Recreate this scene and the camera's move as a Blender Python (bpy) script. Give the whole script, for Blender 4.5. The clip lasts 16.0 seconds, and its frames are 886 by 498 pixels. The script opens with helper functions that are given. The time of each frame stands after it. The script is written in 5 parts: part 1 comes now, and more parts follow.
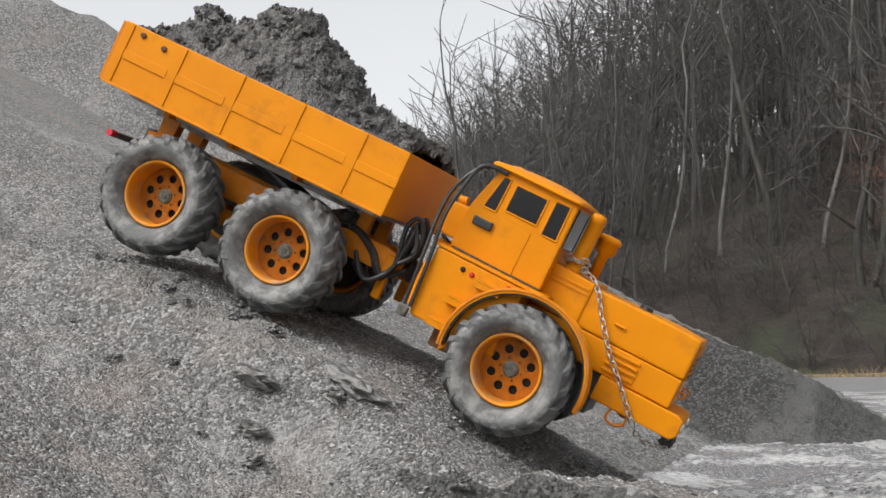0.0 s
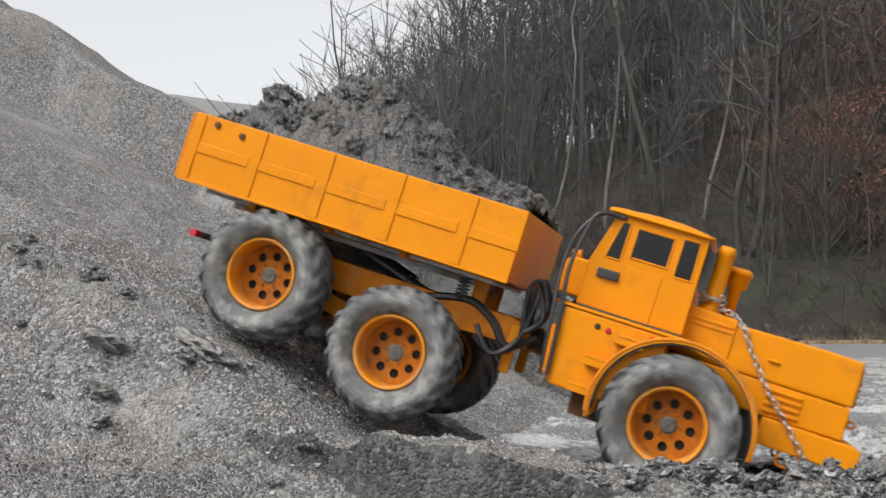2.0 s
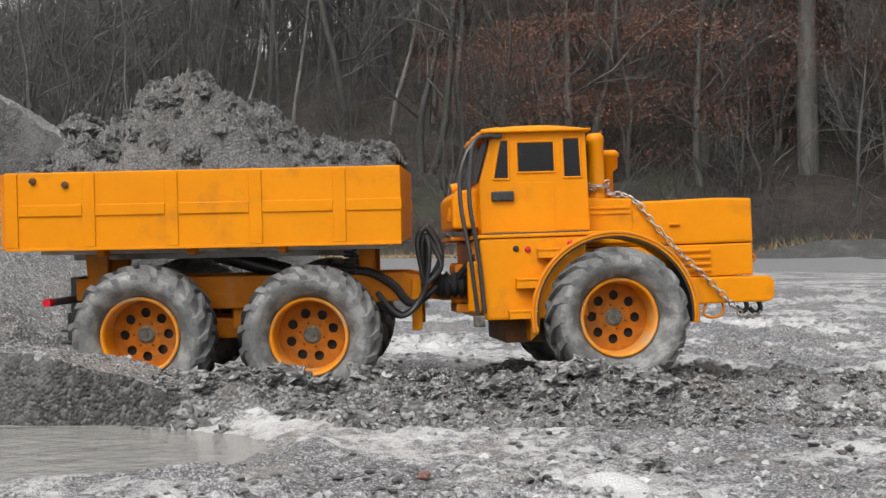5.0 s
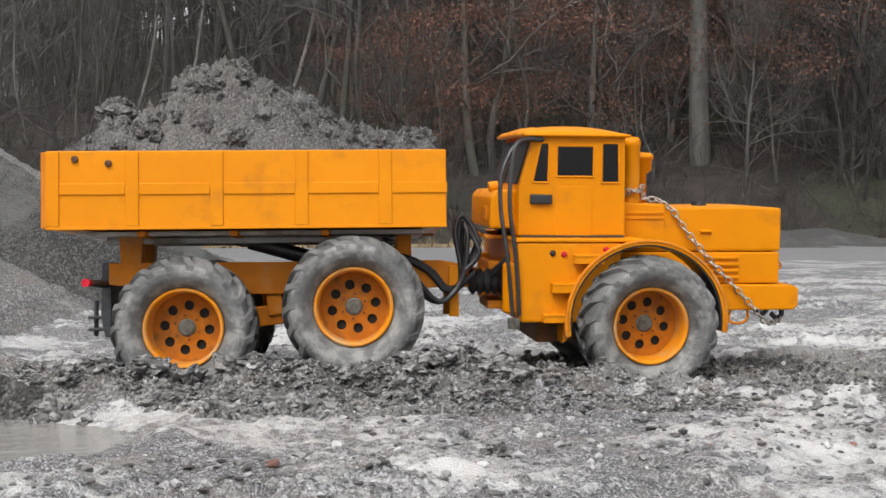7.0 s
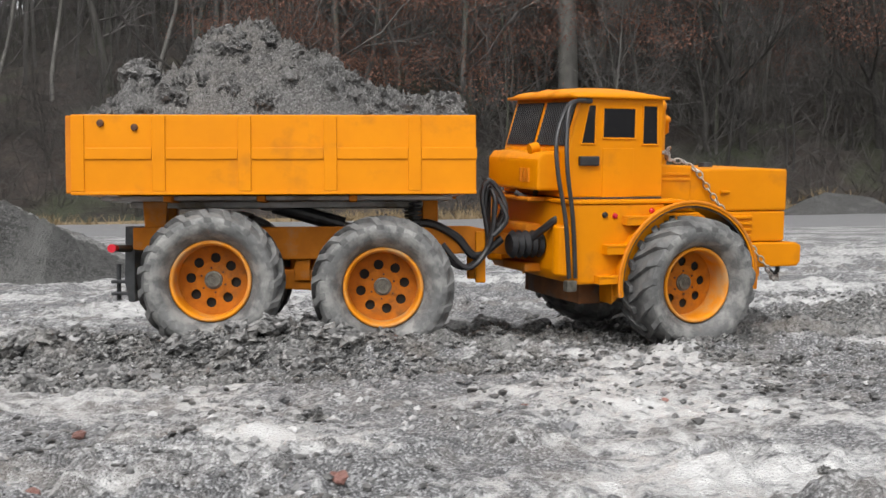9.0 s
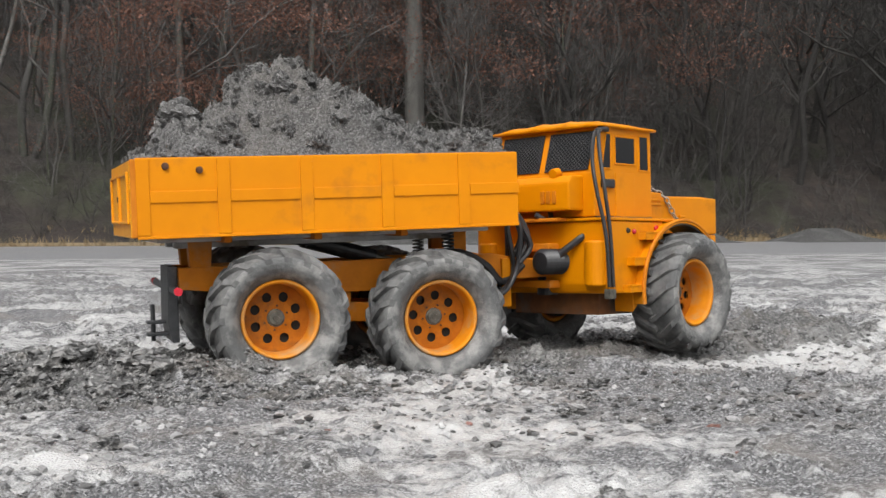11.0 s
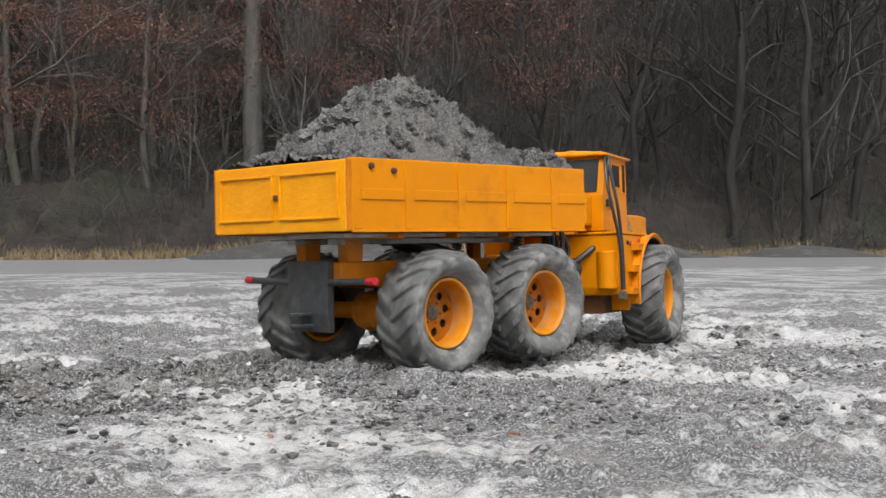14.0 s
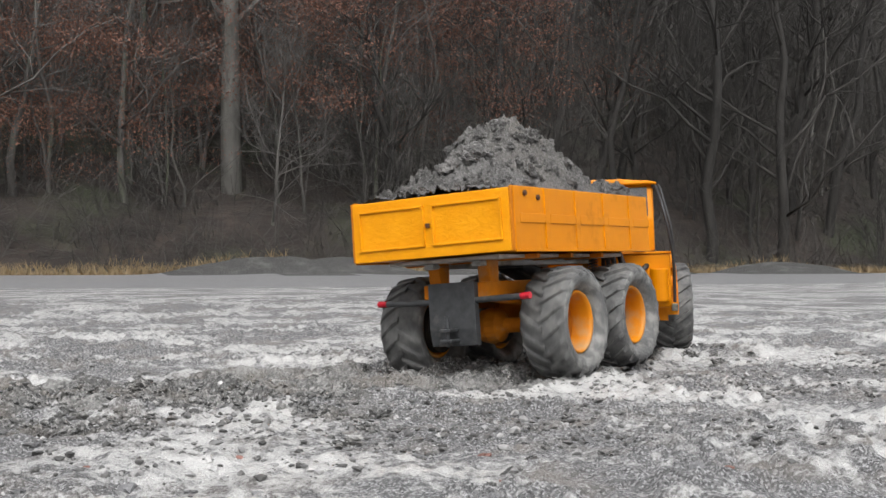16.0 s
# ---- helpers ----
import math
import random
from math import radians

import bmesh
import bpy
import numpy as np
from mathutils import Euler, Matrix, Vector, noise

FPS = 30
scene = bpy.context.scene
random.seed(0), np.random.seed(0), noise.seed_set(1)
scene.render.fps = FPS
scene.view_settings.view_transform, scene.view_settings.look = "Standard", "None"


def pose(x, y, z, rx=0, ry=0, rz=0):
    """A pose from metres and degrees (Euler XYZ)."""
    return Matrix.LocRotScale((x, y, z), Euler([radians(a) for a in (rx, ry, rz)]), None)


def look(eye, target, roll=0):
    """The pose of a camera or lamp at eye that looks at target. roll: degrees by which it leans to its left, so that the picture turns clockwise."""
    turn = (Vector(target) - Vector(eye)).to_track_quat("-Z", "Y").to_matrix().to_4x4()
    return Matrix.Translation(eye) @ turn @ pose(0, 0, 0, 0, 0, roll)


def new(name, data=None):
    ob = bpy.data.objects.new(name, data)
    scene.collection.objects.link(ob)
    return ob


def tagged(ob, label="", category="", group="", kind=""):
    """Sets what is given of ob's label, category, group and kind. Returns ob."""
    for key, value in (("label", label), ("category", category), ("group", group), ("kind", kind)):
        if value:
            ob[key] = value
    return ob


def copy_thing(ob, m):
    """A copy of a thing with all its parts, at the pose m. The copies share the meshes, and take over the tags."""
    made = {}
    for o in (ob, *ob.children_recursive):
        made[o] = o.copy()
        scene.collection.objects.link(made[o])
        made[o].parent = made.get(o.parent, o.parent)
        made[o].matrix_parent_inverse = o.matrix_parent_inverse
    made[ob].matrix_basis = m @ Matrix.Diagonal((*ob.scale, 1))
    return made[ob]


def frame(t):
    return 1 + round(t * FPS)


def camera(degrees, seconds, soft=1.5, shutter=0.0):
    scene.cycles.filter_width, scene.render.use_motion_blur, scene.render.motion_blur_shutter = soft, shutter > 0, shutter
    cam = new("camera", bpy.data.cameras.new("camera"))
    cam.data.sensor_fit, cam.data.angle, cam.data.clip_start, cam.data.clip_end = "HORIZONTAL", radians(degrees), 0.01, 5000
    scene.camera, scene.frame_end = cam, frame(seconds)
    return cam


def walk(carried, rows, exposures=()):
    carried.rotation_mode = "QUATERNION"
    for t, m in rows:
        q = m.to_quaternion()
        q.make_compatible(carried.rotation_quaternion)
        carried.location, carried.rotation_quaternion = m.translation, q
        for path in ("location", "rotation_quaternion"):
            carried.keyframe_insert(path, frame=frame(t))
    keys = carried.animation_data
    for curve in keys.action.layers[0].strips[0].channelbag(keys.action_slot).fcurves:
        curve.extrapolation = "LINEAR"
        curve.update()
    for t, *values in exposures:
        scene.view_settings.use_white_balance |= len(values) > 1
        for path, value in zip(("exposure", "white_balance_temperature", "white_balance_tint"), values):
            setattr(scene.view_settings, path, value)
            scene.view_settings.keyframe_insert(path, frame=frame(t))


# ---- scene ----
cam = camera(40.297, 16.0, soft=1.45, shutter=0.35)
walk(cam, [
    (0.0, pose(-0.2016, 0.0178, 0.2326, 95.577, 0.846, 22.760)),
    (0.5, pose(-0.1775, 0.0137, 0.2320, 95.336, 0.804, 21.213)),
    (1.0, pose(-0.1580, 0.0118, 0.2308, 94.912, 0.765, 19.611)),
    (1.5, pose(-0.1448, 0.0082, 0.2282, 94.470, 0.685, 18.352)),
    (2.0, pose(-0.1338, 0.0098, 0.2248, 93.976, 0.667, 17.602)),
    (2.5, pose(-0.0961, 0.0114, 0.2223, 93.198, 0.501, 15.843)),
    (3.0, pose(-0.0397, 0.0268, 0.2185, 91.533, -0.556, 11.566)),
    (3.5, pose(-0.0136, 0.0277, 0.2200, 90.783, -0.513, 7.983)),
    (4.0, pose(0.0051, 0.0248, 0.2187, 90.216, -0.054, 5.524)),
    (4.2, pose(0.0099, 0.0258, 0.2170, 89.966, -0.032, 4.838)),
    (6.3, pose(0.0651, -0.0325, 0.2254, 89.579, 0.103, 0.540)),
    (6.5, pose(0.0722, -0.0339, 0.2266, 89.475, 0.070, -0.182)),
    (7.0, pose(0.0819, -0.0361, 0.2244, 89.232, 0.118, -1.512)),
    (7.5, pose(0.0915, -0.0388, 0.2207, 88.915, -0.272, -2.407)),
    (8.0, pose(0.1102, -0.0390, 0.2117, 88.131, 0.892, -4.013)),
    (8.5, pose(0.1258, -0.0383, 0.2085, 87.319, 0.566, -5.842)),
    (9.0, pose(0.1470, -0.0362, 0.2137, 87.946, 0.713, -7.352)),
    (9.2, pose(0.1550, -0.0363, 0.2134, 88.308, 0.779, -8.095)),
    (11.3, pose(0.1985, -0.0532, 0.2124, 89.321, 0.230, -15.703)),
    (11.5, pose(0.2042, -0.0548, 0.2114, 89.478, 0.319, -16.480)),
    (12.0, pose(0.2084, -0.0565, 0.2121, 89.616, 0.197, -17.913)),
    (12.5, pose(0.2128, -0.0581, 0.2116, 89.751, 0.140, -19.200)),
    (13.0, pose(0.2213, -0.0593, 0.2092, 89.789, 0.076, -20.497)),
    (13.5, pose(0.2290, -0.0607, 0.2089, 89.859, 0.026, -21.635)),
    (14.0, pose(0.2326, -0.0623, 0.2070, 89.853, -0.013, -22.060)),
    (14.5, pose(0.2372, -0.0618, 0.2057, 89.895, -0.086, -22.089)),
    (15.0, pose(0.2418, -0.0630, 0.2033, 89.983, -0.144, -22.898)),
    (15.5, pose(0.2404, -0.0574, 0.2022, 90.213, 0.439, -23.116)),
    (16.0, pose(0.2431, -0.0566, 0.2110, 90.599, -0.123, -23.088)),
], exposures=[(0.0, 0.8), (16.0, 0.8)])

# ---- daylight: flat overcast sky, weak wide sun ----
SUN_AZ, SUN_EL = radians(205), radians(52)
world = bpy.data.worlds.new("overcast")
scene.world = world
world.use_nodes = True
wn, wl = world.node_tree.nodes, world.node_tree.links
wn.clear()
sky = wn.new("ShaderNodeTexSky")
sky.sky_type, sky.sun_disc = "NISHITA", False
sky.sun_elevation, sky.sun_rotation = SUN_EL, SUN_AZ
sky.dust_density, sky.air_density = 4.0, 1.0
grey = wn.new("ShaderNodeHueSaturation")
grey.inputs["Saturation"].default_value = 0.10
bgd = wn.new("ShaderNodeBackground")
bgd.inputs["Strength"].default_value = 0.135
wout = wn.new("ShaderNodeOutputWorld")
wl.new(sky.outputs[0], grey.inputs["Color"])
wl.new(grey.outputs[0], bgd.inputs["Color"])
wl.new(bgd.outputs[0], wout.inputs["Surface"])
sun_data = bpy.data.lights.new("sun", "SUN")
sun_data.energy, sun_data.angle, sun_data.color = 1.0, radians(40), (1.0, 0.985, 0.965)
sun = new("sun", sun_data)
sx, sy = math.sin(SUN_AZ), math.cos(SUN_AZ)
sun.matrix_world = look((sx * 20, sy * 20, 20 * math.tan(SUN_EL)), (0, 0, 0))


# ---- materials ----
def mat(name, rough=0.6, metal=0.0, ramp=None, scale=30.0, detail=6.0, bump=0.0, bump_scale=200.0, bump_dist=0.002,
        rough_var=0.0, second=None, second_scale=4.0, second_pos=(0.5, 0.65), coat=0.0, spec=0.5, alpha_random=0.0, stretch=None, island=0.0):
    """Noise-ramped principled material. ramp: list of (pos, rgb). second: a colour laid over in large patches."""
    m = bpy.data.materials.new(name)
    m.use_nodes = True
    n, l = m.node_tree.nodes, m.node_tree.links
    b = n["Principled BSDF"]
    b.inputs["Roughness"].default_value, b.inputs["Metallic"].default_value = rough, metal
    b.inputs["Coat Weight"].default_value = coat
    b.inputs["Specular IOR Level"].default_value = spec
    tc = n.new("ShaderNodeTexCoord")
    vec = tc.outputs["Object"]
    if stretch:
        mp = n.new("ShaderNodeMapping")
        mp.inputs["Scale"].default_value = stretch
        l.new(vec, mp.inputs["Vector"])
        vec = mp.outputs[0]

    def tex(s, d):
        t = n.new("ShaderNodeTexNoise")
        t.inputs["Scale"].default_value, t.inputs["Detail"].default_value, t.inputs["Roughness"].default_value = s, d, 0.62
        l.new(vec, t.inputs["Vector"])
        return t
    t1 = tex(scale, detail)
    cr = n.new("ShaderNodeValToRGB")
    els = cr.color_ramp.elements
    ramp = ramp or [(0.3, (0.4, 0.4, 0.4)), (0.7, (0.5, 0.5, 0.5))]
    els[0].position, els[0].color = ramp[0][0], (*ramp[0][1], 1)
    els[1].position, els[1].color = ramp[-1][0], (*ramp[-1][1], 1)
    for p, c in ramp[1:-1]:
        els.new(p).color = (*c, 1)
    l.new(t1.outputs["Fac"], cr.inputs["Fac"])
    col = cr.outputs["Color"]
    if second:
        t2 = tex(second_scale, 5)
        r2 = n.new("ShaderNodeMapRange")
        r2.inputs["From Min"].default_value, r2.inputs["From Max"].default_value = second_pos
        l.new(t2.outputs["Fac"], r2.inputs["Value"])
        mx = n.new("ShaderNodeMix")
        mx.data_type = "RGBA"
        mx.inputs["B"].default_value = (*second, 1)
        for i in mx.inputs:
            if i.name == "B" and i.type == "RGBA":
                i.default_value = (*second, 1)
        l.new(r2.outputs[0], mx.inputs[0])
        l.new(col, [i for i in mx.inputs if i.name == "A" and i.type == "RGBA"][0])
        col = [o for o in mx.outputs if o.type == "RGBA"][0]
        if rough_var:
            r3 = n.new("ShaderNodeMapRange")
            r3.inputs["From Min"].default_value, r3.inputs["From Max"].default_value = second_pos
            r3.inputs["To Min"].default_value, r3.inputs["To Max"].default_value = rough, max(0.05, rough + rough_var)
            l.new(t2.outputs["Fac"], r3.inputs["Value"])
            l.new(r3.outputs[0], b.inputs["Roughness"])
    if alpha_random or island:
        oi = n.new("ShaderNodeNewGeometry" if island else "ShaderNodeObjectInfo")
        alpha_random = alpha_random or island
        hs = n.new("ShaderNodeHueSaturation")
        mr = n.new("ShaderNodeMapRange")
        mr.inputs["To Min"].default_value, mr.inputs["To Max"].default_value = 1 - alpha_random, 1 + alpha_random
        l.new(oi.outputs["Random Per Island" if island else "Random"], mr.inputs["Value"])
        l.new(mr.outputs[0], hs.inputs["Value"])
        l.new(col, hs.inputs["Color"])
        col = hs.outputs["Color"]
    l.new(col, b.inputs["Base Color"])
    if bump:
        t4 = tex(bump_scale, 8)
        bp = n.new("ShaderNodeBump")
        bp.inputs["Strength"].default_value, bp.inputs["Distance"].default_value = bump, bump_dist
        l.new(t4.outputs["Fac"], bp.inputs["Height"])
        l.new(bp.outputs[0], b.inputs["Normal"])
    return m


ORANGE = mat("orange_paint", 0.45, ramp=[(0.25, (0.59, 0.196, 0.0)), (0.75, (0.67, 0.232, 0.0))], scale=14, bump=0.12, bump_scale=260,
             bump_dist=0.0006, second=(0.36, 0.13, 0.015), second_scale=13, second_pos=(0.56, 0.84), rough_var=0.25, spec=0.16)
ORANGE_DULL = mat("dusty_orange_paint", 0.6, spec=0.2, ramp=[(0.3, (0.42, 0.13, 0.006)), (0.7, (0.62, 0.20, 0.008))], scale=22, bump=0.2, bump_scale=180,
                  bump_dist=0.001, second=(0.34, 0.24, 0.14), second_scale=14, second_pos=(0.56, 0.8))
TAIL_PAINT = mat("brushed_yellow_paint", 0.36, ramp=[(0.3, (0.70, 0.27, 0.0)), (0.7, (0.80, 0.33, 0.004))], scale=18, spec=0.3, bump=0.9, bump_scale=110,
                 bump_dist=0.002, second=(0.60, 0.20, 0.01), second_scale=12, second_pos=(0.62, 0.85))
RUBBER = mat("muddy_rubber", 0.75, ramp=[(0.3, (0.05, 0.05, 0.05)), (0.7, (0.11, 0.11, 0.11))], scale=45, bump=0.5, bump_scale=300, bump_dist=0.0015,
             second=(0.17, 0.169, 0.163), second_scale=34, second_pos=(0.42, 0.70), rough_var=-0.15)
SIDEWALL = mat("wet_muddy_sidewall", 0.5, ramp=[(0.3, (0.07, 0.072, 0.072)), (0.7, (0.15, 0.15, 0.147))], scale=30, bump=0.7, bump_scale=150, bump_dist=0.004,
               second=(0.23, 0.228, 0.218), second_scale=34, second_pos=(0.46, 0.60))
BLACK = mat("black_rubber_hose", 0.4, ramp=[(0.3, (0.012, 0.012, 0.013)), (0.7, (0.03, 0.03, 0.032))], scale=60, bump=0.15, bump_scale=300, bump_dist=0.0005)
DARK_METAL = mat("dark_grey_steel", 0.5, 0.3, ramp=[(0.3, (0.035, 0.037, 0.04)), (0.7, (0.075, 0.078, 0.082))], scale=50, bump=0.2, second=(0.16, 0.15, 0.135),
                 second_scale=20, second_pos=(0.58, 0.75))
STEEL = mat("chain_steel", 0.38, 0.75, ramp=[(0.3, (0.34, 0.30, 0.27)), (0.7, (0.55, 0.53, 0.50))], scale=160, second=(0.20, 0.10, 0.05), second_scale=90, second_pos=(0.55, 0.7))
PALE_PLATE = mat("pale_grey_sheet", 0.5, ramp=[(0.3, (0.36, 0.35, 0.34)), (0.7, (0.5, 0.5, 0.49))], scale=30, second=(0.2, 0.17, 0.13), second_scale=16)
GLASS_DARK = mat("dark_tinted_window", 0.16, spec=0.25, ramp=[(0.3, (0.006, 0.006, 0.007)), (0.7, (0.012, 0.012, 0.013))], scale=10, second=(0.05, 0.048, 0.045),
                 second_scale=30, second_pos=(0.6, 0.9), rough_var=0.3)
RED_LENS = mat("red_lens", 0.2, ramp=[(0.3, (0.38, 0.008, 0.02)), (0.7, (0.5, 0.015, 0.03))], scale=60)
CLEAR_LENS = mat("clear_lens", 0.15, ramp=[(0.3, (0.7, 0.66, 0.55)), (0.7, (0.85, 0.82, 0.74))], scale=60)
HOLE = mat("near_black_finish", 0.8, ramp=[(0.3, (0.012, 0.010, 0.008)), (0.7, (0.03, 0.022, 0.015))], scale=60)
BOLT_RUST = mat("rusty_bolt", 0.7, 0.2, ramp=[(0.3, (0.05, 0.02, 0.01)), (0.7, (0.12, 0.05, 0.02))], scale=120)
HUB_GREY = mat("hub_steel", 0.4, 0.5, ramp=[(0.3, (0.06, 0.055, 0.045)), (0.7, (0.20, 0.19, 0.16))], scale=90)


def gravel_mat(name, dark, mid, light, wet, wet_pos, wet_rough, scale, warm=None, unit=1.0, relief=1.0, depth=0.006):
    """Crushed-stone ground: grain cells, pale wet patches that can carry painted sheen, fine relief."""
    m = bpy.data.materials.new(name)
    m.use_nodes = True
    n, l = m.node_tree.nodes, m.node_tree.links
    b = n["Principled BSDF"]
    tc = n.new("ShaderNodeTexCoord")
    vec = tc.outputs["Object"]
    if unit != 1.0:
        mp = n.new("ShaderNodeMapping")
        mp.inputs["Scale"].default_value = (unit, unit, unit)
        l.new(vec, mp.inputs["Vector"])
        vec = mp.outputs[0]

    def noise_tex(s, d, r=0.6):
        t = n.new("ShaderNodeTexNoise")
        t.inputs["Scale"].default_value, t.inputs["Detail"].default_value, t.inputs["Roughness"].default_value = s, d, r
        l.new(vec, t.inputs["Vector"])
        return t.outputs["Fac"]

    def mixc(fac, a, c2):
        mx = n.new("ShaderNodeMix")
        mx.data_type = "RGBA"
        ins = [i for i in mx.inputs if i.type == "RGBA"]
        l.new(fac, mx.inputs[0])
        for i, v in zip(ins, (a, c2)):
            if isinstance(v, tuple):
                i.default_value = (*v, 1)
            else:
                l.new(v, i)
        return [o for o in mx.outputs if o.type == "RGBA"][0]

    def rng(v, a, c2, lo=0.0, hi=1.0):
        r = n.new("ShaderNodeMapRange")
        r.inputs["From Min"].default_value, r.inputs["From Max"].default_value = a, c2
        r.inputs["To Min"].default_value, r.inputs["To Max"].default_value = lo, hi
        l.new(v, r.inputs["Value"])
        return r.outputs[0]
    vo = n.new("ShaderNodeTexVoronoi")
    vo.inputs["Scale"].default_value = scale
    l.new(vec, vo.inputs["Vector"])
    sep = n.new("ShaderNodeSeparateColor")
    l.new(vo.outputs["Color"], sep.inputs[0])
    grain = rng(sep.outputs[0], 0.0, 1.0)
    fine = noise_tex(scale * 0.5, 6, 0.7)
    col = mixc(rng(fine, 0.36, 0.64), dark, mid)
    col = mixc(rng(grain, 0.55, 0.95), col, light)
    if warm:
        col = mixc(rng(noise_tex(7, 4), 0.5, 0.72, 0, 0.75), col, warm)
    blend = n.new("ShaderNodeMath")
    blend.operation = "MULTIPLY_ADD"
    blend.inputs[1].default_value = 0.62
    l.new(noise_tex(38, 8, 0.72), blend.inputs[0])
    l.new(noise_tex(2.6, 7, 0.62), blend.inputs[2])
    wetf = rng(blend.outputs[0], wet_pos[0] + 0.31, wet_pos[1] + 0.31)
    col = mixc(wetf, col, wet)
    l.new(col, b.inputs["Base Color"])
    l.new(rng(wetf, 0, 1, 0.85, wet_rough), b.inputs["Roughness"])
    hgt = n.new("ShaderNodeMath")
    hgt.operation = "ADD"
    l.new(rng(vo.outputs["Distance"], 0, 0.7, 0.7, 0.0), hgt.inputs[0])
    l.new(rng(noise_tex(scale * 0.16, 4, 0.6), 0.25, 0.75, 0.0, 0.7), hgt.inputs[1])
    bp = n.new("ShaderNodeBump")
    bp.inputs["Distance"].default_value = depth
    l.new(rng(wetf, 0, 1, relief, relief * 0.6), bp.inputs["Strength"])
    l.new(hgt.outputs[0], bp.inputs["Height"])
    l.new(bp.outputs[0], b.inputs["Normal"])
    return m


# wet patches paled in base colour for sky glare, on top of their gloss
GROUND = gravel_mat("wet_grey_grit", (0.05, 0.05, 0.052), (0.17, 0.169, 0.172), (0.36, 0.36, 0.365), (0.47, 0.467, 0.46), (0.48, 0.60), 0.24, 420, warm=(0.22, 0.20, 0.18), relief=0.9, depth=0.0035)
HILL = gravel_mat("grey_crushed_stone", (0.075, 0.073, 0.071), (0.19, 0.186, 0.181), (0.34, 0.333, 0.327), (0.27, 0.268, 0.262), (0.56, 0.75), 0.6, 235, warm=(0.24, 0.21, 0.19))
MUD_LOOK = ((0.05, 0.05, 0.05), (0.15, 0.148, 0.145), (0.29, 0.286, 0.28), (0.24, 0.238, 0.23), (0.5, 0.7), 0.45, 240, (0.17, 0.15, 0.13))
LOAD_LOOK = ((0.055, 0.053, 0.051), (0.155, 0.15, 0.146), (0.22, 0.215, 0.21), (0.20, 0.196, 0.19), (0.5, 0.7), 0.6, 420, (0.20, 0.185, 0.17))
MUD = gravel_mat("churned_grey_mud", *MUD_LOOK)
# dark silt for berms and cut faces; on the faces it includes overhang shade
BANK = gravel_mat("dark_silt_and_face_shade", (0.022, 0.022, 0.021), (0.06, 0.059, 0.057), (0.12, 0.118, 0.115), (0.08, 0.08, 0.076), (0.5, 0.7), 0.5, 200)
MUD_CLOD = gravel_mat("clod_mud", *MUD_LOOK, unit=0.012)
LOAD = gravel_mat("damp_grey_load", *LOAD_LOOK, relief=0.9)
LOAD_CLOD = gravel_mat("damp_grey_clod", *LOAD_LOOK, unit=0.012)
ROAD = mat("wet_pale_track", 0.42, ramp=[(0.3, (0.16, 0.16, 0.163)), (0.7, (0.24, 0.24, 0.243))], scale=6, bump=0.3, bump_scale=40, bump_dist=0.02)
# litter colour kept extra dark: the shade under the wood is in it
LITTER = mat("shaded_leaf_litter", 0.9, ramp=[(0.3, (0.013, 0.0105, 0.009)), (0.55, (0.029, 0.022, 0.018)), (0.75, (0.058, 0.042, 0.034))], scale=2.0, detail=10,
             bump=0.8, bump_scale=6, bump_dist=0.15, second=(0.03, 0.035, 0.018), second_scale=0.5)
GRASS = mat("dry_verge_grass", 0.9, ramp=[(0.3, (0.11, 0.085, 0.045)), (0.7, (0.24, 0.175, 0.10))], scale=8, alpha_random=0.2)
# bark ramp raised so that its colour carries the haze over the wood
BARK = mat("hazed_wet_bark", 0.85, ramp=[(0.3, (0.034, 0.032, 0.030)), (0.7, (0.085, 0.08, 0.074))], scale=2.5, bump=0.6, bump_scale=14, bump_dist=0.03,
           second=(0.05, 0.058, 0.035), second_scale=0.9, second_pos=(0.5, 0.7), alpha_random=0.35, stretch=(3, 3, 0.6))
BARK_PALE = mat("pale_smooth_bark", 0.8, ramp=[(0.3, (0.07, 0.067, 0.062)), (0.7, (0.17, 0.163, 0.15))], scale=1.6, bump=0.4, bump_scale=10, bump_dist=0.03,
                second=(0.06, 0.06, 0.05), second_scale=1.1, second_pos=(0.52, 0.7), alpha_random=0.25, stretch=(3, 3, 0.6))
BARK_DARK = mat("black_bark", 0.85, ramp=[(0.3, (0.012, 0.011, 0.010)), (0.7, (0.036, 0.033, 0.03))], scale=2.5, bump=0.6, bump_scale=14, bump_dist=0.03, alpha_random=0.3, stretch=(3, 3, 0.6))
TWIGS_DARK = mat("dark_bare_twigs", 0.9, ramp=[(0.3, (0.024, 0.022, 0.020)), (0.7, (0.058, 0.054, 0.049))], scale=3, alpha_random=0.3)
# twigs lightened likewise, with haze put into the tone
TWIGS = mat("thin_hazed_twigs", 0.9, ramp=[(0.3, (0.056, 0.053, 0.05)), (0.7, (0.112, 0.106, 0.10))], scale=3, alpha_random=0.3)
LEAF = mat("withered_brown_leaf", 0.8, ramp=[(0.3, (0.088, 0.039, 0.026)), (0.7, (0.185, 0.084, 0.055))], scale=4, alpha_random=0.25)
WATER = mat("silty_puddle_water", 0.07, ramp=[(0.3, (0.24, 0.237, 0.22)), (0.7, (0.32, 0.317, 0.30))], scale=3, bump=1.0, bump_scale=24, bump_dist=0.025)
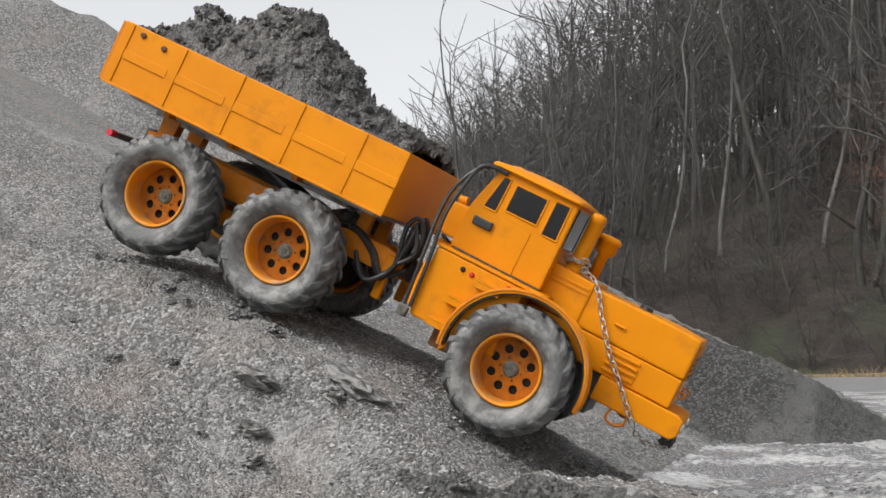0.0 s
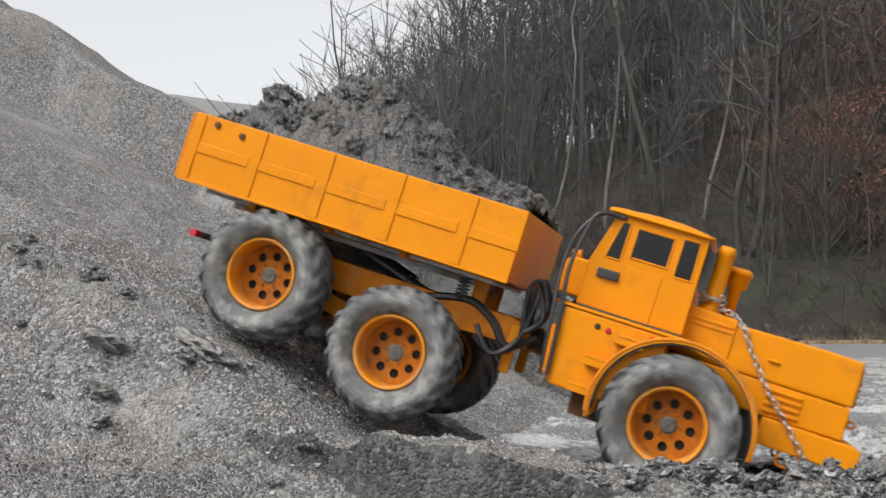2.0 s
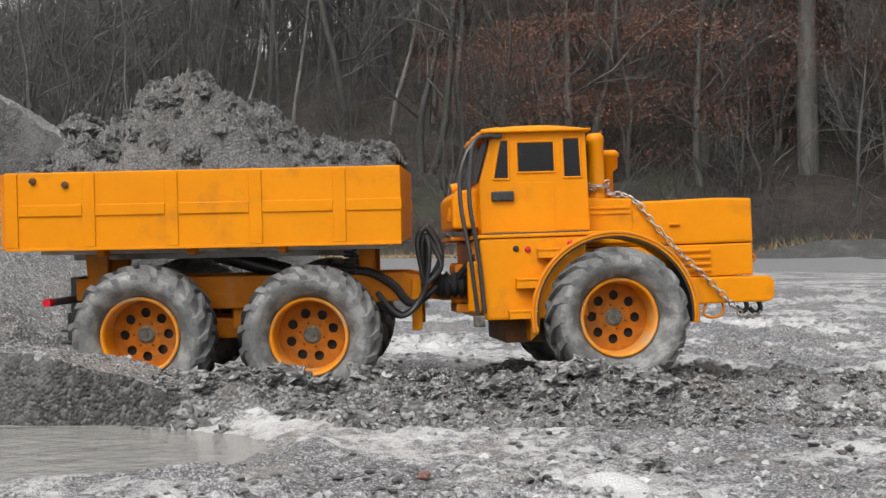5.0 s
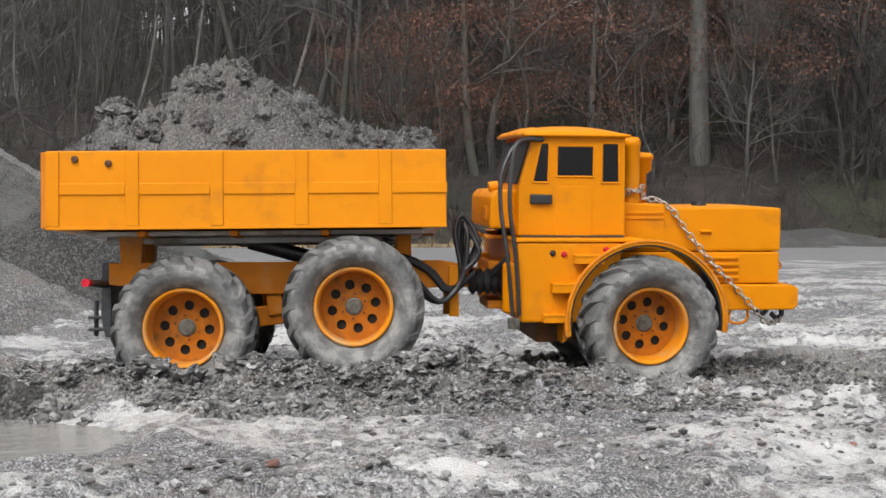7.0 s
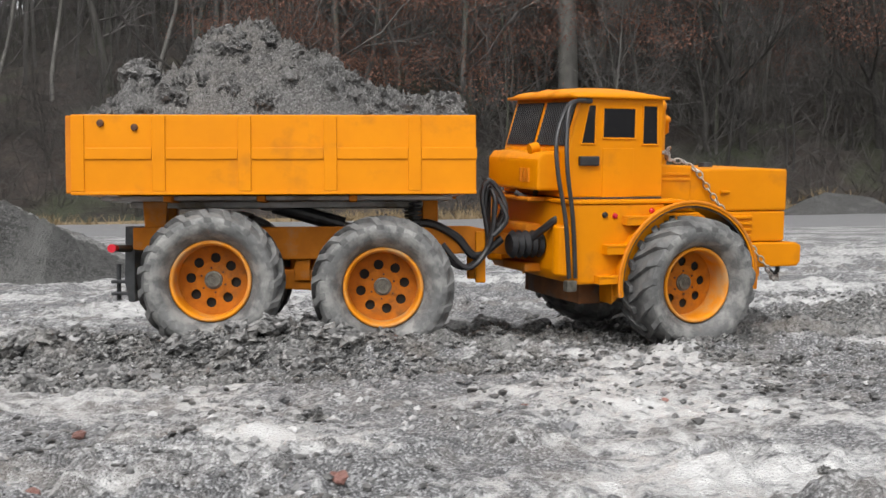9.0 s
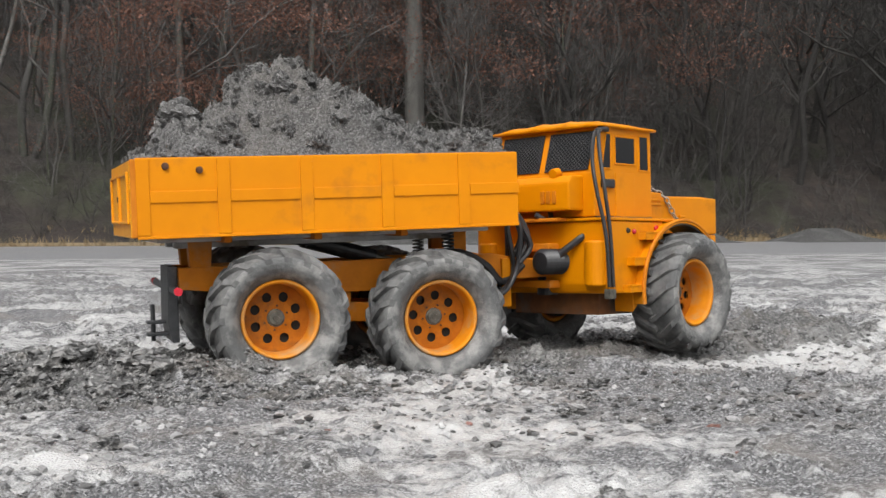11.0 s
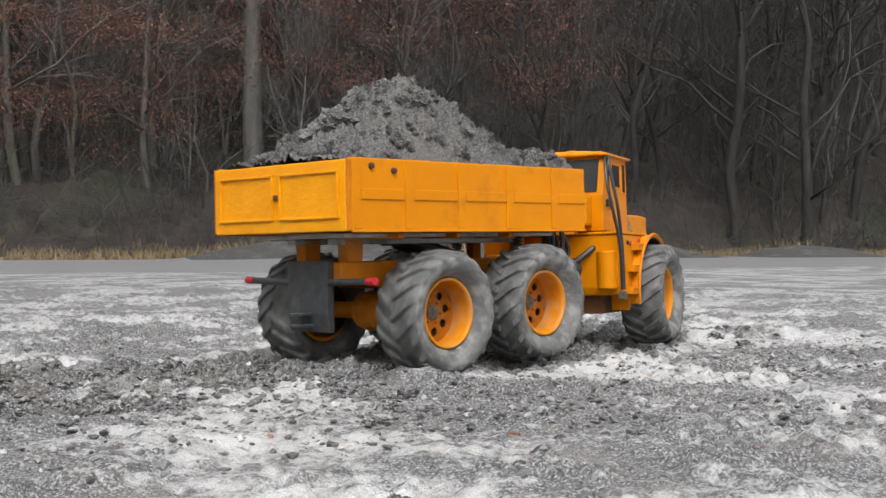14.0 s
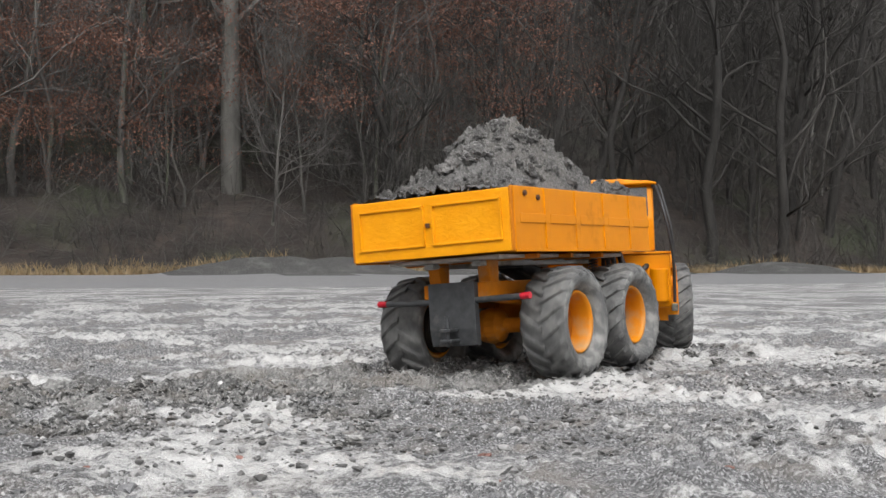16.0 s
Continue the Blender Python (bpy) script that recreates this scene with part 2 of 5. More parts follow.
DISC_PAINT = mat("grimy_orange_disc", 0.65, spec=0.2, ramp=[(0.3, (0.30, 0.088, 0.004)), (0.7, (0.50, 0.155, 0.006))], scale=40, bump=0.2, second=(0.16, 0.07, 0.02), second_scale=36, second_pos=(0.5, 0.75))
RUST = mat("rusty_belly_steel", 0.75, ramp=[(0.3, (0.10, 0.04, 0.014)), (0.7, (0.24, 0.095, 0.03))], scale=30, bump=0.3, second=(0.12, 0.10, 0.08), second_scale=18)
RIM_PAINT = mat("dusty_orange_rim", 0.55, spec=0.2, ramp=[(0.3, (0.56, 0.19, 0.004)), (0.7, (0.66, 0.235, 0.008))], scale=40, bump=0.2, second=(0.44, 0.27, 0.13), second_scale=26, second_pos=(0.44, 0.70))


# ---- ground: one sheet from the spoil heap over the silt flat to the wooded bank ----
def smooth(a, b, x):
    t = np.clip((x - a) / (b - a), 0.0, 1.0)
    return t * t * (3 - 2 * t)


def lattice(seed, n=256):
    return np.random.RandomState(seed).rand(n, n)


LAT = [lattice(s) for s in range(6)]


def vnoise(x, y, k=0):
    """Value noise on numpy arrays, 0 to 1."""
    g = LAT[k % 6]
    xi, yi = np.floor(x).astype(int), np.floor(y).astype(int)
    fx, fy = x - xi, y - yi
    fx, fy = fx * fx * (3 - 2 * fx), fy * fy * (3 - 2 * fy)
    a, b = g[xi % 256, yi % 256], g[(xi + 1) % 256, yi % 256]
    c, d = g[xi % 256, (yi + 1) % 256], g[(xi + 1) % 256, (yi + 1) % 256]
    return (a * (1 - fx) + b * fx) * (1 - fy) + (c * (1 - fx) + d * fx) * fy


def fractal(x, y, octaves, k=0, gain=0.5):
    s, a, t = 0, 1.0, 0
    for o in range(octaves):
        s = s + a * vnoise(x * 2 ** o + 17.3 * o, y * 2 ** o + 9.1 * o, k + o)
        t += a
        a *= gain
    return s / t


def track_height(x):
    """Height of the rut floor under the truck along its run."""
    return np.interp(x, (-3.0, -2.0, -1.6, -1.5, -1.4, -1.3, -1.2, -1.1, -1.0, -0.9, -0.8, -0.7, -0.6, -0.5, -0.4, -0.3, -0.2, -0.1, 0.0, 0.1, 0.2),
                     (0.834, 0.553, 0.44, 0.44, 0.406, 0.356, 0.317, 0.273, 0.221, 0.155, 0.089, 0.035, 0.004, -0.001, -0.009, -0.007, -0.009, -0.002, 0.013, 0.014, 0.008))


TOE = -0.62


def toe_line(y):
    """x of the foot of the heap at depth y."""
    return np.interp(y, (-3.0, 0.5, 0.9, 1.15, 1.35, 1.52, 1.60, 2.1, 2.35, 3.62, 5.0, 6.0, 8.0, 12.0, 20.0, 60.0),
                     (-0.2, -0.45, -0.72, -0.90, -0.92, -0.84, -0.66, -0.66, -0.77, -0.80, -0.85, -0.95, -1.25, -2.7, -9.0, -60.0))


def spur(x, y):
    """Second heap behind, its foot washed away to a steep bank: height, cover 0 to 1, distance inside the foot."""
    wob = fractal(x * 4, y * 4, 2, 5) - 0.5
    foot = np.interp(y, (3.4, 3.7, 4.2, 5.0, 6.0, 8.0, 11.0, 14.0, 20.0, 60.0, 700.0), (-0.13, -0.15, -0.27, -0.50, -0.80, -1.35, -2.5, -8.0, -26.0, -90.0, -900.0)) + 0.10 * wob
    cut = np.interp(x, (-3.0, -1.2, -0.58, -0.20, 0.2), (3.56, 3.60, 3.67, 4.2, 5.0)) + 0.16 * wob
    cover = smooth(0.0, np.interp(x, (-0.7, -0.4), (0.10, 0.30)), y - cut)
    d = foot - x
    return (0.46 * np.maximum(d, 0) + 0.09 * np.maximum(d - 1, 0)) * (0.97 + 0.08 * wob), cover, d


def heights(x, y):
    """Ground height and the surface kind: 0 silt, 1 heap, 2 mud, 3 track, 4 wood floor."""
    tx = toe_line(y)
    d = tx - x + 0.10 * (fractal(x * 1.7, y * 1.7, 3, 2) - 0.5)
    slope = np.where(d > 0, 0.54 * d - 0.03 * (1 - np.exp(-np.maximum(d, 0) / 0.10)), 0)
    top = 40 + 1.0 * fractal(x * 0.2, y * 0.2, 3, 3)
    heap = np.minimum(slope, top * (1 - np.exp(-slope / top)))
    spur_h, spur_c, spur_d = spur(x, y)
    h = np.maximum(heap, spur_h * spur_c)
    on = np.maximum(smooth(0.0, 0.05, d), spur_c * smooth(0.0, 0.05, spur_d))
    # the truck's lane
    lane = np.exp(-((y - 1.87) / 0.30) ** 4) * smooth(-3.0, -2.2, x) * (1 - smooth(-0.5, -0.1, x))
    h = h * (1 - lane) + np.maximum(track_height(x), 0) * lane + 0
    near = smooth(0.35, 0.6, y) * (1 - smooth(5.6, 8.0, y)) * smooth(-3.2, -2.4, x) * (1 - smooth(3.4, 4.2, x))
    # heaped mud ridge beside the ruts at the foot of the heap
    rx = smooth(-0.50, -0.36, x) * (1 - smooth(0.15, 0.55, x))
    ry = np.interp(x, (-1.0, -0.6, -0.3, 0.1, 0.5), (1.57, 1.58, 1.60, 1.62, 1.66))
    ridge = np.exp(-((y - ry) / np.where(y < ry, 0.05, 0.075)) ** 2) * rx
    lump = fractal(x * 14, y * 14, 4, 1)
    h = h + ridge * (0.012 + 0.085 * np.maximum(lump - 0.30, 0) * np.interp(x, (-1, -0.55, -0.2, 0.3, 0.6), (0.4, 1.3, 0.9, 0.75, 0.4)))
    # front mound with a steep broken face over the puddle
    crest = np.interp(x, (-1.15, -0.98, -0.78, -0.62, -0.48, -0.34), (0.0, 0.105, 0.098, 0.088, 0.052, 0.0))
    face = smooth(1.552, 1.566, y + 0.05 * (lump - 0.5) + 0.025 * (fractal(x * 9, y * 3, 2, 4) - 0.5))
    m2 = face * (1 - smooth(1.66, 1.76, y)) * np.minimum(crest / 0.03, 1)
    h = np.maximum(h, m2 * crest * (0.85 + 0.4 * (lump - 0.5)))
    # wheel ruts on the flat, following the truck's bend
    mid = np.interp(x, (-0.5, 0.3, 0.7, 0.9, 1.2, 1.45, 1.7, 1.95), (1.87, 1.84, 1.85, 1.88, 1.98, 2.13, 2.38, 2.8))
    rut = 0
    for o in (-0.15, 0.15):
        rut = rut + np.exp(-((y - mid - o) / 0.050) ** 4)
    run = smooth(-0.75, -0.35, x) * (1 - smooth(1.7, 1.95, x))
    edge = np.exp(-((np.abs(y - mid) - 0.15) / 0.085) ** 2) - rut
    h = h - rut * run * 0.012 + np.clip(edge, 0, 1) * run * (0.008 + 0.012 * smooth(0.5, 0.8, x) + 0.10 * np.maximum(lump - 0.40, 0))
    churn = np.clip(ridge + m2 + run * np.exp(-((y - mid) / 0.26) ** 4) * 0.8 + on * (1 - smooth(0.0, 0.30, d)) * 0.8 + np.exp(-((y - 1.62) / 0.10) ** 2) * smooth(-2.2, -1.4, x) * (1 - smooth(-0.6, -0.4, x)) * 0.5, 0, 1)
    # puddle hollow
    pud = np.exp(-(((x + 0.53) / 0.30) ** 2 + ((y - 1.38) / 0.21) ** 2) ** 3)
    h = h * (1 - pud * (1 - on) * (1 - m2)) - 0.026 * pud * (1 - on) * (1 - m2)
    mounds = 0
    for bx, by, rx_, ry_, bh in ((5.6, 18.3, 1.75, 0.5, 0.27), (8.9, 18.4, 0.8, 0.5, 0.33), (11.8, 18.5, 0.75, 0.5, 0.26), (15.3, 18.6, 1.2, 0.5, 0.26)):
        r = ((x - bx) / rx_) ** 2 + ((y - by) / ry_) ** 2
        e = np.exp(-r ** 2 * 0.9) * (0.75 + 0.5 * fractal(x * 5, y * 5, 3, 5))
        h = np.maximum(h, bh * e) if by < 5 else h + bh * e
        mounds = np.maximum(mounds, e)
    # grit and lumps
    grit = (fractal(x * 75, y * 75, 2, 0, 0.7) - 0.5) * (0.008 + 0.008 * np.maximum(on, churn)) + (fractal(x * 26, y * 26, 2, 3) - 0.5) * 0.012
    flat_lumps = np.maximum(fractal(x * 9, y * 9, 4, 2, 0.55) - 0.58, 0) * 0.06 + (fractal(x * 3.2, y * 3.2, 3, 5) - 0.5) * 0.022
    rough = (0.35 + 0.65 * churn) * np.abs(fractal(x * 40, y * 40, 3, 4, 0.6) - 0.5) * 0.035
    calm = 1 - 0.75 * np.clip(m2, 0, 1)
    crust = smooth(0.50, 0.60, fractal(x * 2.6 + 4.0, y * 5.2, 4, 1, 0.6)) * (1 - on) * (1 - pud) * smooth(-0.5, 0.0, x)
    ridged = 1 - np.abs(2 * fractal(x * 19, y * 19, 3, 5, 0.6) - 1)
    h = h + near * crust * (np.maximum(ridged - 0.70, 0) * 0.045 + (fractal(x * 48, y * 48, 2, 2) - 0.5) * 0.012)
    h = h + near * calm * (grit * (1 - 0.7 * pud * (1 - on)) + flat_lumps * (1 - on) * (1 - pud) + rough * np.maximum(churn, 0.20) * (1 - pud) - 0.006) + (1 - near) * (1 - on) * (fractal(x * 1.3, y * 1.3, 4, 1) - 0.5) * 0.014 * (1 - smooth(8.6, 10.0, y))
    h = h + on * near * (fractal(x * 5, y * 5, 4, 3) - 0.5) * 0.035
    h = h + on * (1 - near) * (fractal(x * 2, y * 2, 5, 3) - 0.5) * 0.10
    # track and wooded bank behind
    bankline = 19.2 + 0.04 * x + 0.8 * (fractal(x * 0.3, y * 0.0 + 3.3, 3, 2) - 0.5)
    wood = smooth(0, 2.0, y - bankline)
    h = h + wood * (0.30 + np.maximum(y - bankline, 0) * 0.42 * (1 - 0.35 * smooth(14, 68, y - bankline)) * (1 - 0.55 * smooth(0, -15, x)) + 0.9 * (fractal(x * 0.3, y * 0.3, 4, 4) - 0.5))
    kind = np.zeros_like(h)
    kind = np.where(on > 0.5, 1, kind)
    kind = np.where((churn > 0.42) & (near > 0.3) & ~((m2 > 0.85) & (y > 1.585)), 2, kind)
    kind = np.where((m2 > 0.9) & (near > 0.3), 1, kind)
    # front face gets the dark bank colour: wet silt plus painted overhang shade
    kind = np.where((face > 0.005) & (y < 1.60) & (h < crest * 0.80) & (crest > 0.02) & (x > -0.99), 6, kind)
    kind = np.where((x < -0.62) & (x > -1.0) & (y > 1.40) & (y < 1.56) & (kind == 0), 2, kind)
    kind = np.where((y > 9.0 + 1.2 * fractal(x * 0.5, y * 0.5, 3)) & (on < 0.5), 3, kind)
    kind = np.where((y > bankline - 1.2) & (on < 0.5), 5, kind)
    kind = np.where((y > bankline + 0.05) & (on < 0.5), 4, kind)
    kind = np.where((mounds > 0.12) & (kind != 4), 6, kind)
    # same dark colour, shade included, on the spur's washed-out bank
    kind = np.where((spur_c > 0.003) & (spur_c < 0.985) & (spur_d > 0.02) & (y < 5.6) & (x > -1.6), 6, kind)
    return h, kind


def spread(lo, hi, step, far_lo, far_hi, grow=1.10):
    mid_ = list(np.arange(lo, hi, step))
    left, s, v = [], step, lo
    while v > far_lo:
        s *= grow
        v -= s
        left.append(v)
    right, s, v = [], step, mid_[-1]
    while v < far_hi:
        s *= grow
        v += s
        right.append(v)
    return np.array(left[::-1] + mid_ + right)


def build_ground():
    xs = spread(-2.1, 2.3, 0.0062, -400, 400, 1.06)
    ys = spread(0.72, 3.3, 0.0064, -300, 700, 1.04)
    X, Y = np.meshgrid(xs, ys, indexing="ij")
    H, K = heights(X, Y)
    nx, ny = X.shape
    co = np.stack([X, Y, H], -1).reshape(-1, 3)
    i, j = np.meshgrid(np.arange(nx - 1), np.arange(ny - 1), indexing="ij")
    a = (i * ny + j).ravel()
    quads = np.stack([a, a + ny, a + ny + 1, a + 1], -1)
    me = bpy.data.meshes.new("ground")
    me.vertices.add(len(co))
    me.vertices.foreach_set("co", co.ravel())
    me.loops.add(quads.size)
    me.loops.foreach_set("vertex_index", quads.ravel())
    me.polygons.add(len(quads))
    me.polygons.foreach_set("loop_start", np.arange(0, quads.size, 4))
    me.polygons.foreach_set("loop_total", np.full(len(quads), 4))
    me.update(calc_edges=True)
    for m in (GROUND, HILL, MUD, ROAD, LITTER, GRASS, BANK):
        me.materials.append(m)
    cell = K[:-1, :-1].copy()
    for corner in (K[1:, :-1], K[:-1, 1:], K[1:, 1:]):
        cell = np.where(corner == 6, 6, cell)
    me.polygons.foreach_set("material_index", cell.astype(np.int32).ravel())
    me.polygons.foreach_set("use_smooth", np.ones(len(quads), dtype=bool))
    tagged(new("ground", me), "wet grey silt flat, crushed-stone slope and wooded bank", "ground", kind="structure")


def ground_z(x, y):
    return float(heights(np.array([[x]]), np.array([[y]]))[0][0, 0])


def ground_zs(x, y):
    return heights(np.array([x]), np.array([y]))[0][0]


def rock_mesh(name, seed, material, jag=0.3, sub=2):
    bm = bmesh.new()
    bmesh.ops.create_icosphere(bm, subdivisions=sub, radius=1.0)
    for v in bm.verts:
        n = v.co.normalized()
        k = 1 + jag * noise.noise(n * 1.6 + Vector((seed * 7.7, 1, 2))) + jag * 0.6 * noise.noise(n * 4.1 + Vector((3, seed * 3.3, 0)))
        v.co = n * k
    me = bpy.data.meshes.new(name)
    bm.to_mesh(me)
    bm.free()
    me.materials.append(material)
    return me


def scatter(name, label, count, area, size, material, seed, flat=0.6, lift=0.2, sub=1):
    """Loose stones past counting, joined into one mesh."""
    rs = np.random.RandomState(seed)
    base = []
    for s in range(6):
        me = rock_mesh("tmp", seed + s, material, 0.9, sub)
        v = np.array([q.co[:] for q in me.vertices])
        f = np.array([q.vertices[:] for q in me.polygons])
        base.append((v, f))
        bpy.data.meshes.remove(me)
    x0, x1, y0, y1 = area
    px, py = rs.uniform(x0, x1, count), y0 + (y1 - y0) * rs.rand(count) ** 1.3
    keep = fractal(px * 2.2, py * 2.2, 3, seed % 6) > rs.uniform(0.42, 0.60, count)
    keep &= ((px + 0.53) / 0.36) ** 2 + ((py - 1.38) / 0.25) ** 2 > 1
    px, py = px[keep], py[keep]
    pz = ground_zs(px, py)
    V, Fc, off = [], [], 0
    for n in range(len(px)):
        v, f = base[n % 6]
        s = size[0] + (size[1] - size[0]) * rs.rand() ** 3
        a = rs.uniform(0, 6.28)
        c, d = math.cos(a), math.sin(a)
        q = v * (s, s * rs.uniform(0.55, 1), s * flat * rs.uniform(0.6, 1.2))
        q = np.stack([q[:, 0] * c - q[:, 1] * d + px[n], q[:, 0] * d + q[:, 1] * c + py[n], q[:, 2] + pz[n] + s * lift], -1)
        V.append(q)
        Fc.append(f + off)
        off += len(v)
    me = bpy.data.meshes.new(name)
    me.from_pydata(np.concatenate(V).tolist(), [], np.concatenate(Fc).tolist())
    me.materials.append(material)
    tagged(new(name, me), label, "gravel", kind="stuff")


def build_puddle():
    bm = bmesh.new()
    n = 40
    ring = []
    for i in range(n):
        a = 2 * math.pi * i / n
        r = 1 + 0.03 * math.sin(3 * a + 1) + 0.02 * math.sin(5 * a)
        ring.append(bm.verts.new((-0.53 + 0.335 * r * math.cos(a), 1.38 + 0.235 * r * math.sin(a), 0)))
    bm.faces.new(ring)
    ob = part("puddle", bm, WATER)
    ob.location.z = -0.018
    tagged(ob, "shallow puddle of silty grey water reflecting the sky", "puddle", kind="structure")


def build_clods():
    """Single clods and stones that stand out of the mud."""
    rnd = random.Random(21)
    meshes = [rock_mesh("mud_clod", s + 40, MUD_CLOD, 0.95, 3) for s in range(6)]
    stones = [rock_mesh("stone", s + 60, BRICKISH if s == 3 else STONE, 0.8, 2) for s in range(4)]
    spots = []
    for k in range(85):
        x = rnd.uniform(-0.44, 0.45)
        y = float(np.interp(x, (-1.0, -0.6, -0.3, 0.1, 0.5), (1.57, 1.58, 1.60, 1.62, 1.66))) + rnd.gauss(0, 0.05)
        spots.append((x, y, rnd.uniform(0.006, 0.022)))
    for k in range(150):
        spots.append((rnd.uniform(0.1, 2.3), rnd.uniform(0.8, 2.7), 0.003 + 0.012 * rnd.random() ** 2))
    for k in range(24):
        spots.append((rnd.uniform(-1.6, -0.8), rnd.uniform(1.45, 1.72), rnd.uniform(0.005, 0.014)))
    zs = ground_zs(np.array([q[0] for q in spots]), np.array([q[1] for q in spots]))
    for (x, y, s), gz in zip(spots, zs):
        o = new("mud_clod", meshes[rnd.randrange(6)])
        o.matrix_basis = Matrix.Translation((x, y, gz + s * 0.02)) @ pose(0, 0, 0, rnd.uniform(-25, 25), rnd.uniform(-25, 25), rnd.uniform(0, 360)) @ Matrix.Diagonal((s * 1.2, s, s * 0.7, 1))
        tagged(o, "dark wet clod of churned grey mud", "clod", "clods in the mud")
    slabs = [rock_mesh("mud_slab", s + 80, MUD_CLOD, 0.5, 3) for s in range(2)]
    for x, y, a, b, c, turn in ((-1.02, 1.62, 0.058, 0.030, 0.015, -22), (-1.14, 1.55, 0.038, 0.030, 0.013, 20), (-1.12, 1.51, 0.026, 0.020, 0.012, 60), (-0.80, 1.51, 0.02, 0.012, 0.008, 10)):
        o = new("mud_slab", slabs[0 if a > 0.03 else 1])
        o.matrix_basis = Matrix.Translation((x, y, ground_z(x, y) + 0.002)) @ pose(0, 0, 0, -14, 24, turn) @ Matrix.Diagonal((a, b, c, 1))
        tagged(o, "crusted slab of grey mud broken loose on the slope", "clod", "slabs on the slope")
    for k in range(60):
        x, y = rnd.uniform(-0.1, 1.6), rnd.uniform(0.8, 1.6)
        s = rnd.uniform(0.003, 0.0075)
        o = new("stone", stones[rnd.randrange(4)])
        o.matrix_basis = Matrix.Translation((x, y, ground_z(x, y) + s * 0.15)) @ pose(0, 0, 0, rnd.uniform(-20, 20), rnd.uniform(-20, 20), rnd.uniform(0, 360)) @ Matrix.Diagonal((s * 1.3, s, s * 0.6, 1))
        tagged(o, "small angular stone lying on wet silt", "stone", "loose stones")


STONE = mat("wet_dark_stone", 0.4, ramp=[(0.3, (0.09, 0.09, 0.095)), (0.7, (0.2, 0.2, 0.205))], scale=60, bump=0.4, alpha_random=0.4)
BRICKISH = mat("reddish_stone", 0.55, ramp=[(0.3, (0.16, 0.07, 0.055)), (0.7, (0.24, 0.12, 0.10))], scale=60, bump=0.4, alpha_random=0.2)
CRUMB = mat("dark_wet_crumbs", 0.5, ramp=[(0.3, (0.05, 0.049, 0.048)), (0.7, (0.15, 0.147, 0.143))], scale=90, bump=0.3, island=0.6)
STONE_PALE = mat("grey_chippings", 0.55, ramp=[(0.3, (0.13, 0.13, 0.132)), (0.7, (0.34, 0.335, 0.33))], scale=90, bump=0.3, island=0.6)


# ---- mesh helpers ----
def part(name, bm, material, parent=None, label="", smooth=False):
    me = bpy.data.meshes.new(name)
    bm.normal_update()
    bm.to_mesh(me)
    bm.free()
    for m in material if isinstance(material, (list, tuple)) else [material]:
        me.materials.append(m)
    if smooth:
        me.polygons.foreach_set("use_smooth", [True] * len(me.polygons))
    ob = new(name, me)
    ob.parent = parent
    return tagged(ob, label) if label else ob


def blocks(*boxes, bevel=0.0025):
    """Bevelled boxes (x0, x1, y0, y1, z0, z1) in one mesh."""
    bm = bmesh.new()
    for x0, x1, y0, y1, z0, z1 in boxes:
        t = bmesh.new()
        bmesh.ops.create_cube(t, size=1)
        for v in t.verts:
            v.co = Vector(((x0 + x1) / 2 + v.co.x * (x1 - x0), (y0 + y1) / 2 + v.co.y * (y1 - y0), (z0 + z1) / 2 + v.co.z * (z1 - z0)))
        b = min(bevel, 0.3 * min(abs(x1 - x0), abs(y1 - y0), abs(z1 - z0)))
        bmesh.ops.bevel(t, geom=t.edges[:], offset=b, segments=2, affect="EDGES", profile=0.6)
        me = bpy.data.meshes.new("tmp")
        t.to_mesh(me)
        t.free()
        bm.from_mesh(me)
        bpy.data.meshes.remove(me)
    return bm


def prism(profile, y0, y1, bevel=0.002, bm=None):
    """A profile in x, z drawn out from y0 to y1, edges bevelled."""
    bm = bm or bmesh.new()
    t = bmesh.new()
    a = [t.verts.new((x, y0, z)) for x, z in profile]
    c = [t.verts.new((x, y1, z)) for x, z in profile]
    t.faces.new(a)
    t.faces.new(c[::-1])
    k = len(a)
    for i in range(k):
        t.faces.new((a[i], c[i], c[(i + 1) % k], a[(i + 1) % k]))
    bmesh.ops.recalc_face_normals(t, faces=t.faces[:])
    if bevel:
        bmesh.ops.bevel(t, geom=t.edges[:], offset=bevel, segments=2, affect="EDGES", profile=0.6)
    me = bpy.data.meshes.new("tmp")
    t.to_mesh(me)
    t.free()
    bm.from_mesh(me)
    bpy.data.meshes.remove(me)
    return bm


def lathe(profile, segs=48, axis="Y", closed=False):
    """Turn (radius, along) points about an axis."""
    bm = bmesh.new()
    rings = []
    for r, a in profile:
        ring = []
        for i in range(segs):
            t = 2 * math.pi * i / segs
            c, s = r * math.cos(t), r * math.sin(t)
            ring.append(bm.verts.new((c, a, s) if axis == "Y" else (c, s, a) if axis == "Z" else (a, c, s)))
        rings.append(ring)
    if closed:
        rings.append(rings[0])
    for p, q in zip(rings, rings[1:]):
        for i in range(segs):
            bm.faces.new((p[i], p[(i + 1) % segs], q[(i + 1) % segs], q[i]))
    if not closed:
        for r in (rings[0], rings[-1]):
            if (r[0].co - r[segs // 2].co).length > 1e-5:
                bm.faces.new(r)
    bmesh.ops.recalc_face_normals(bm, faces=bm.faces[:])
    return bm


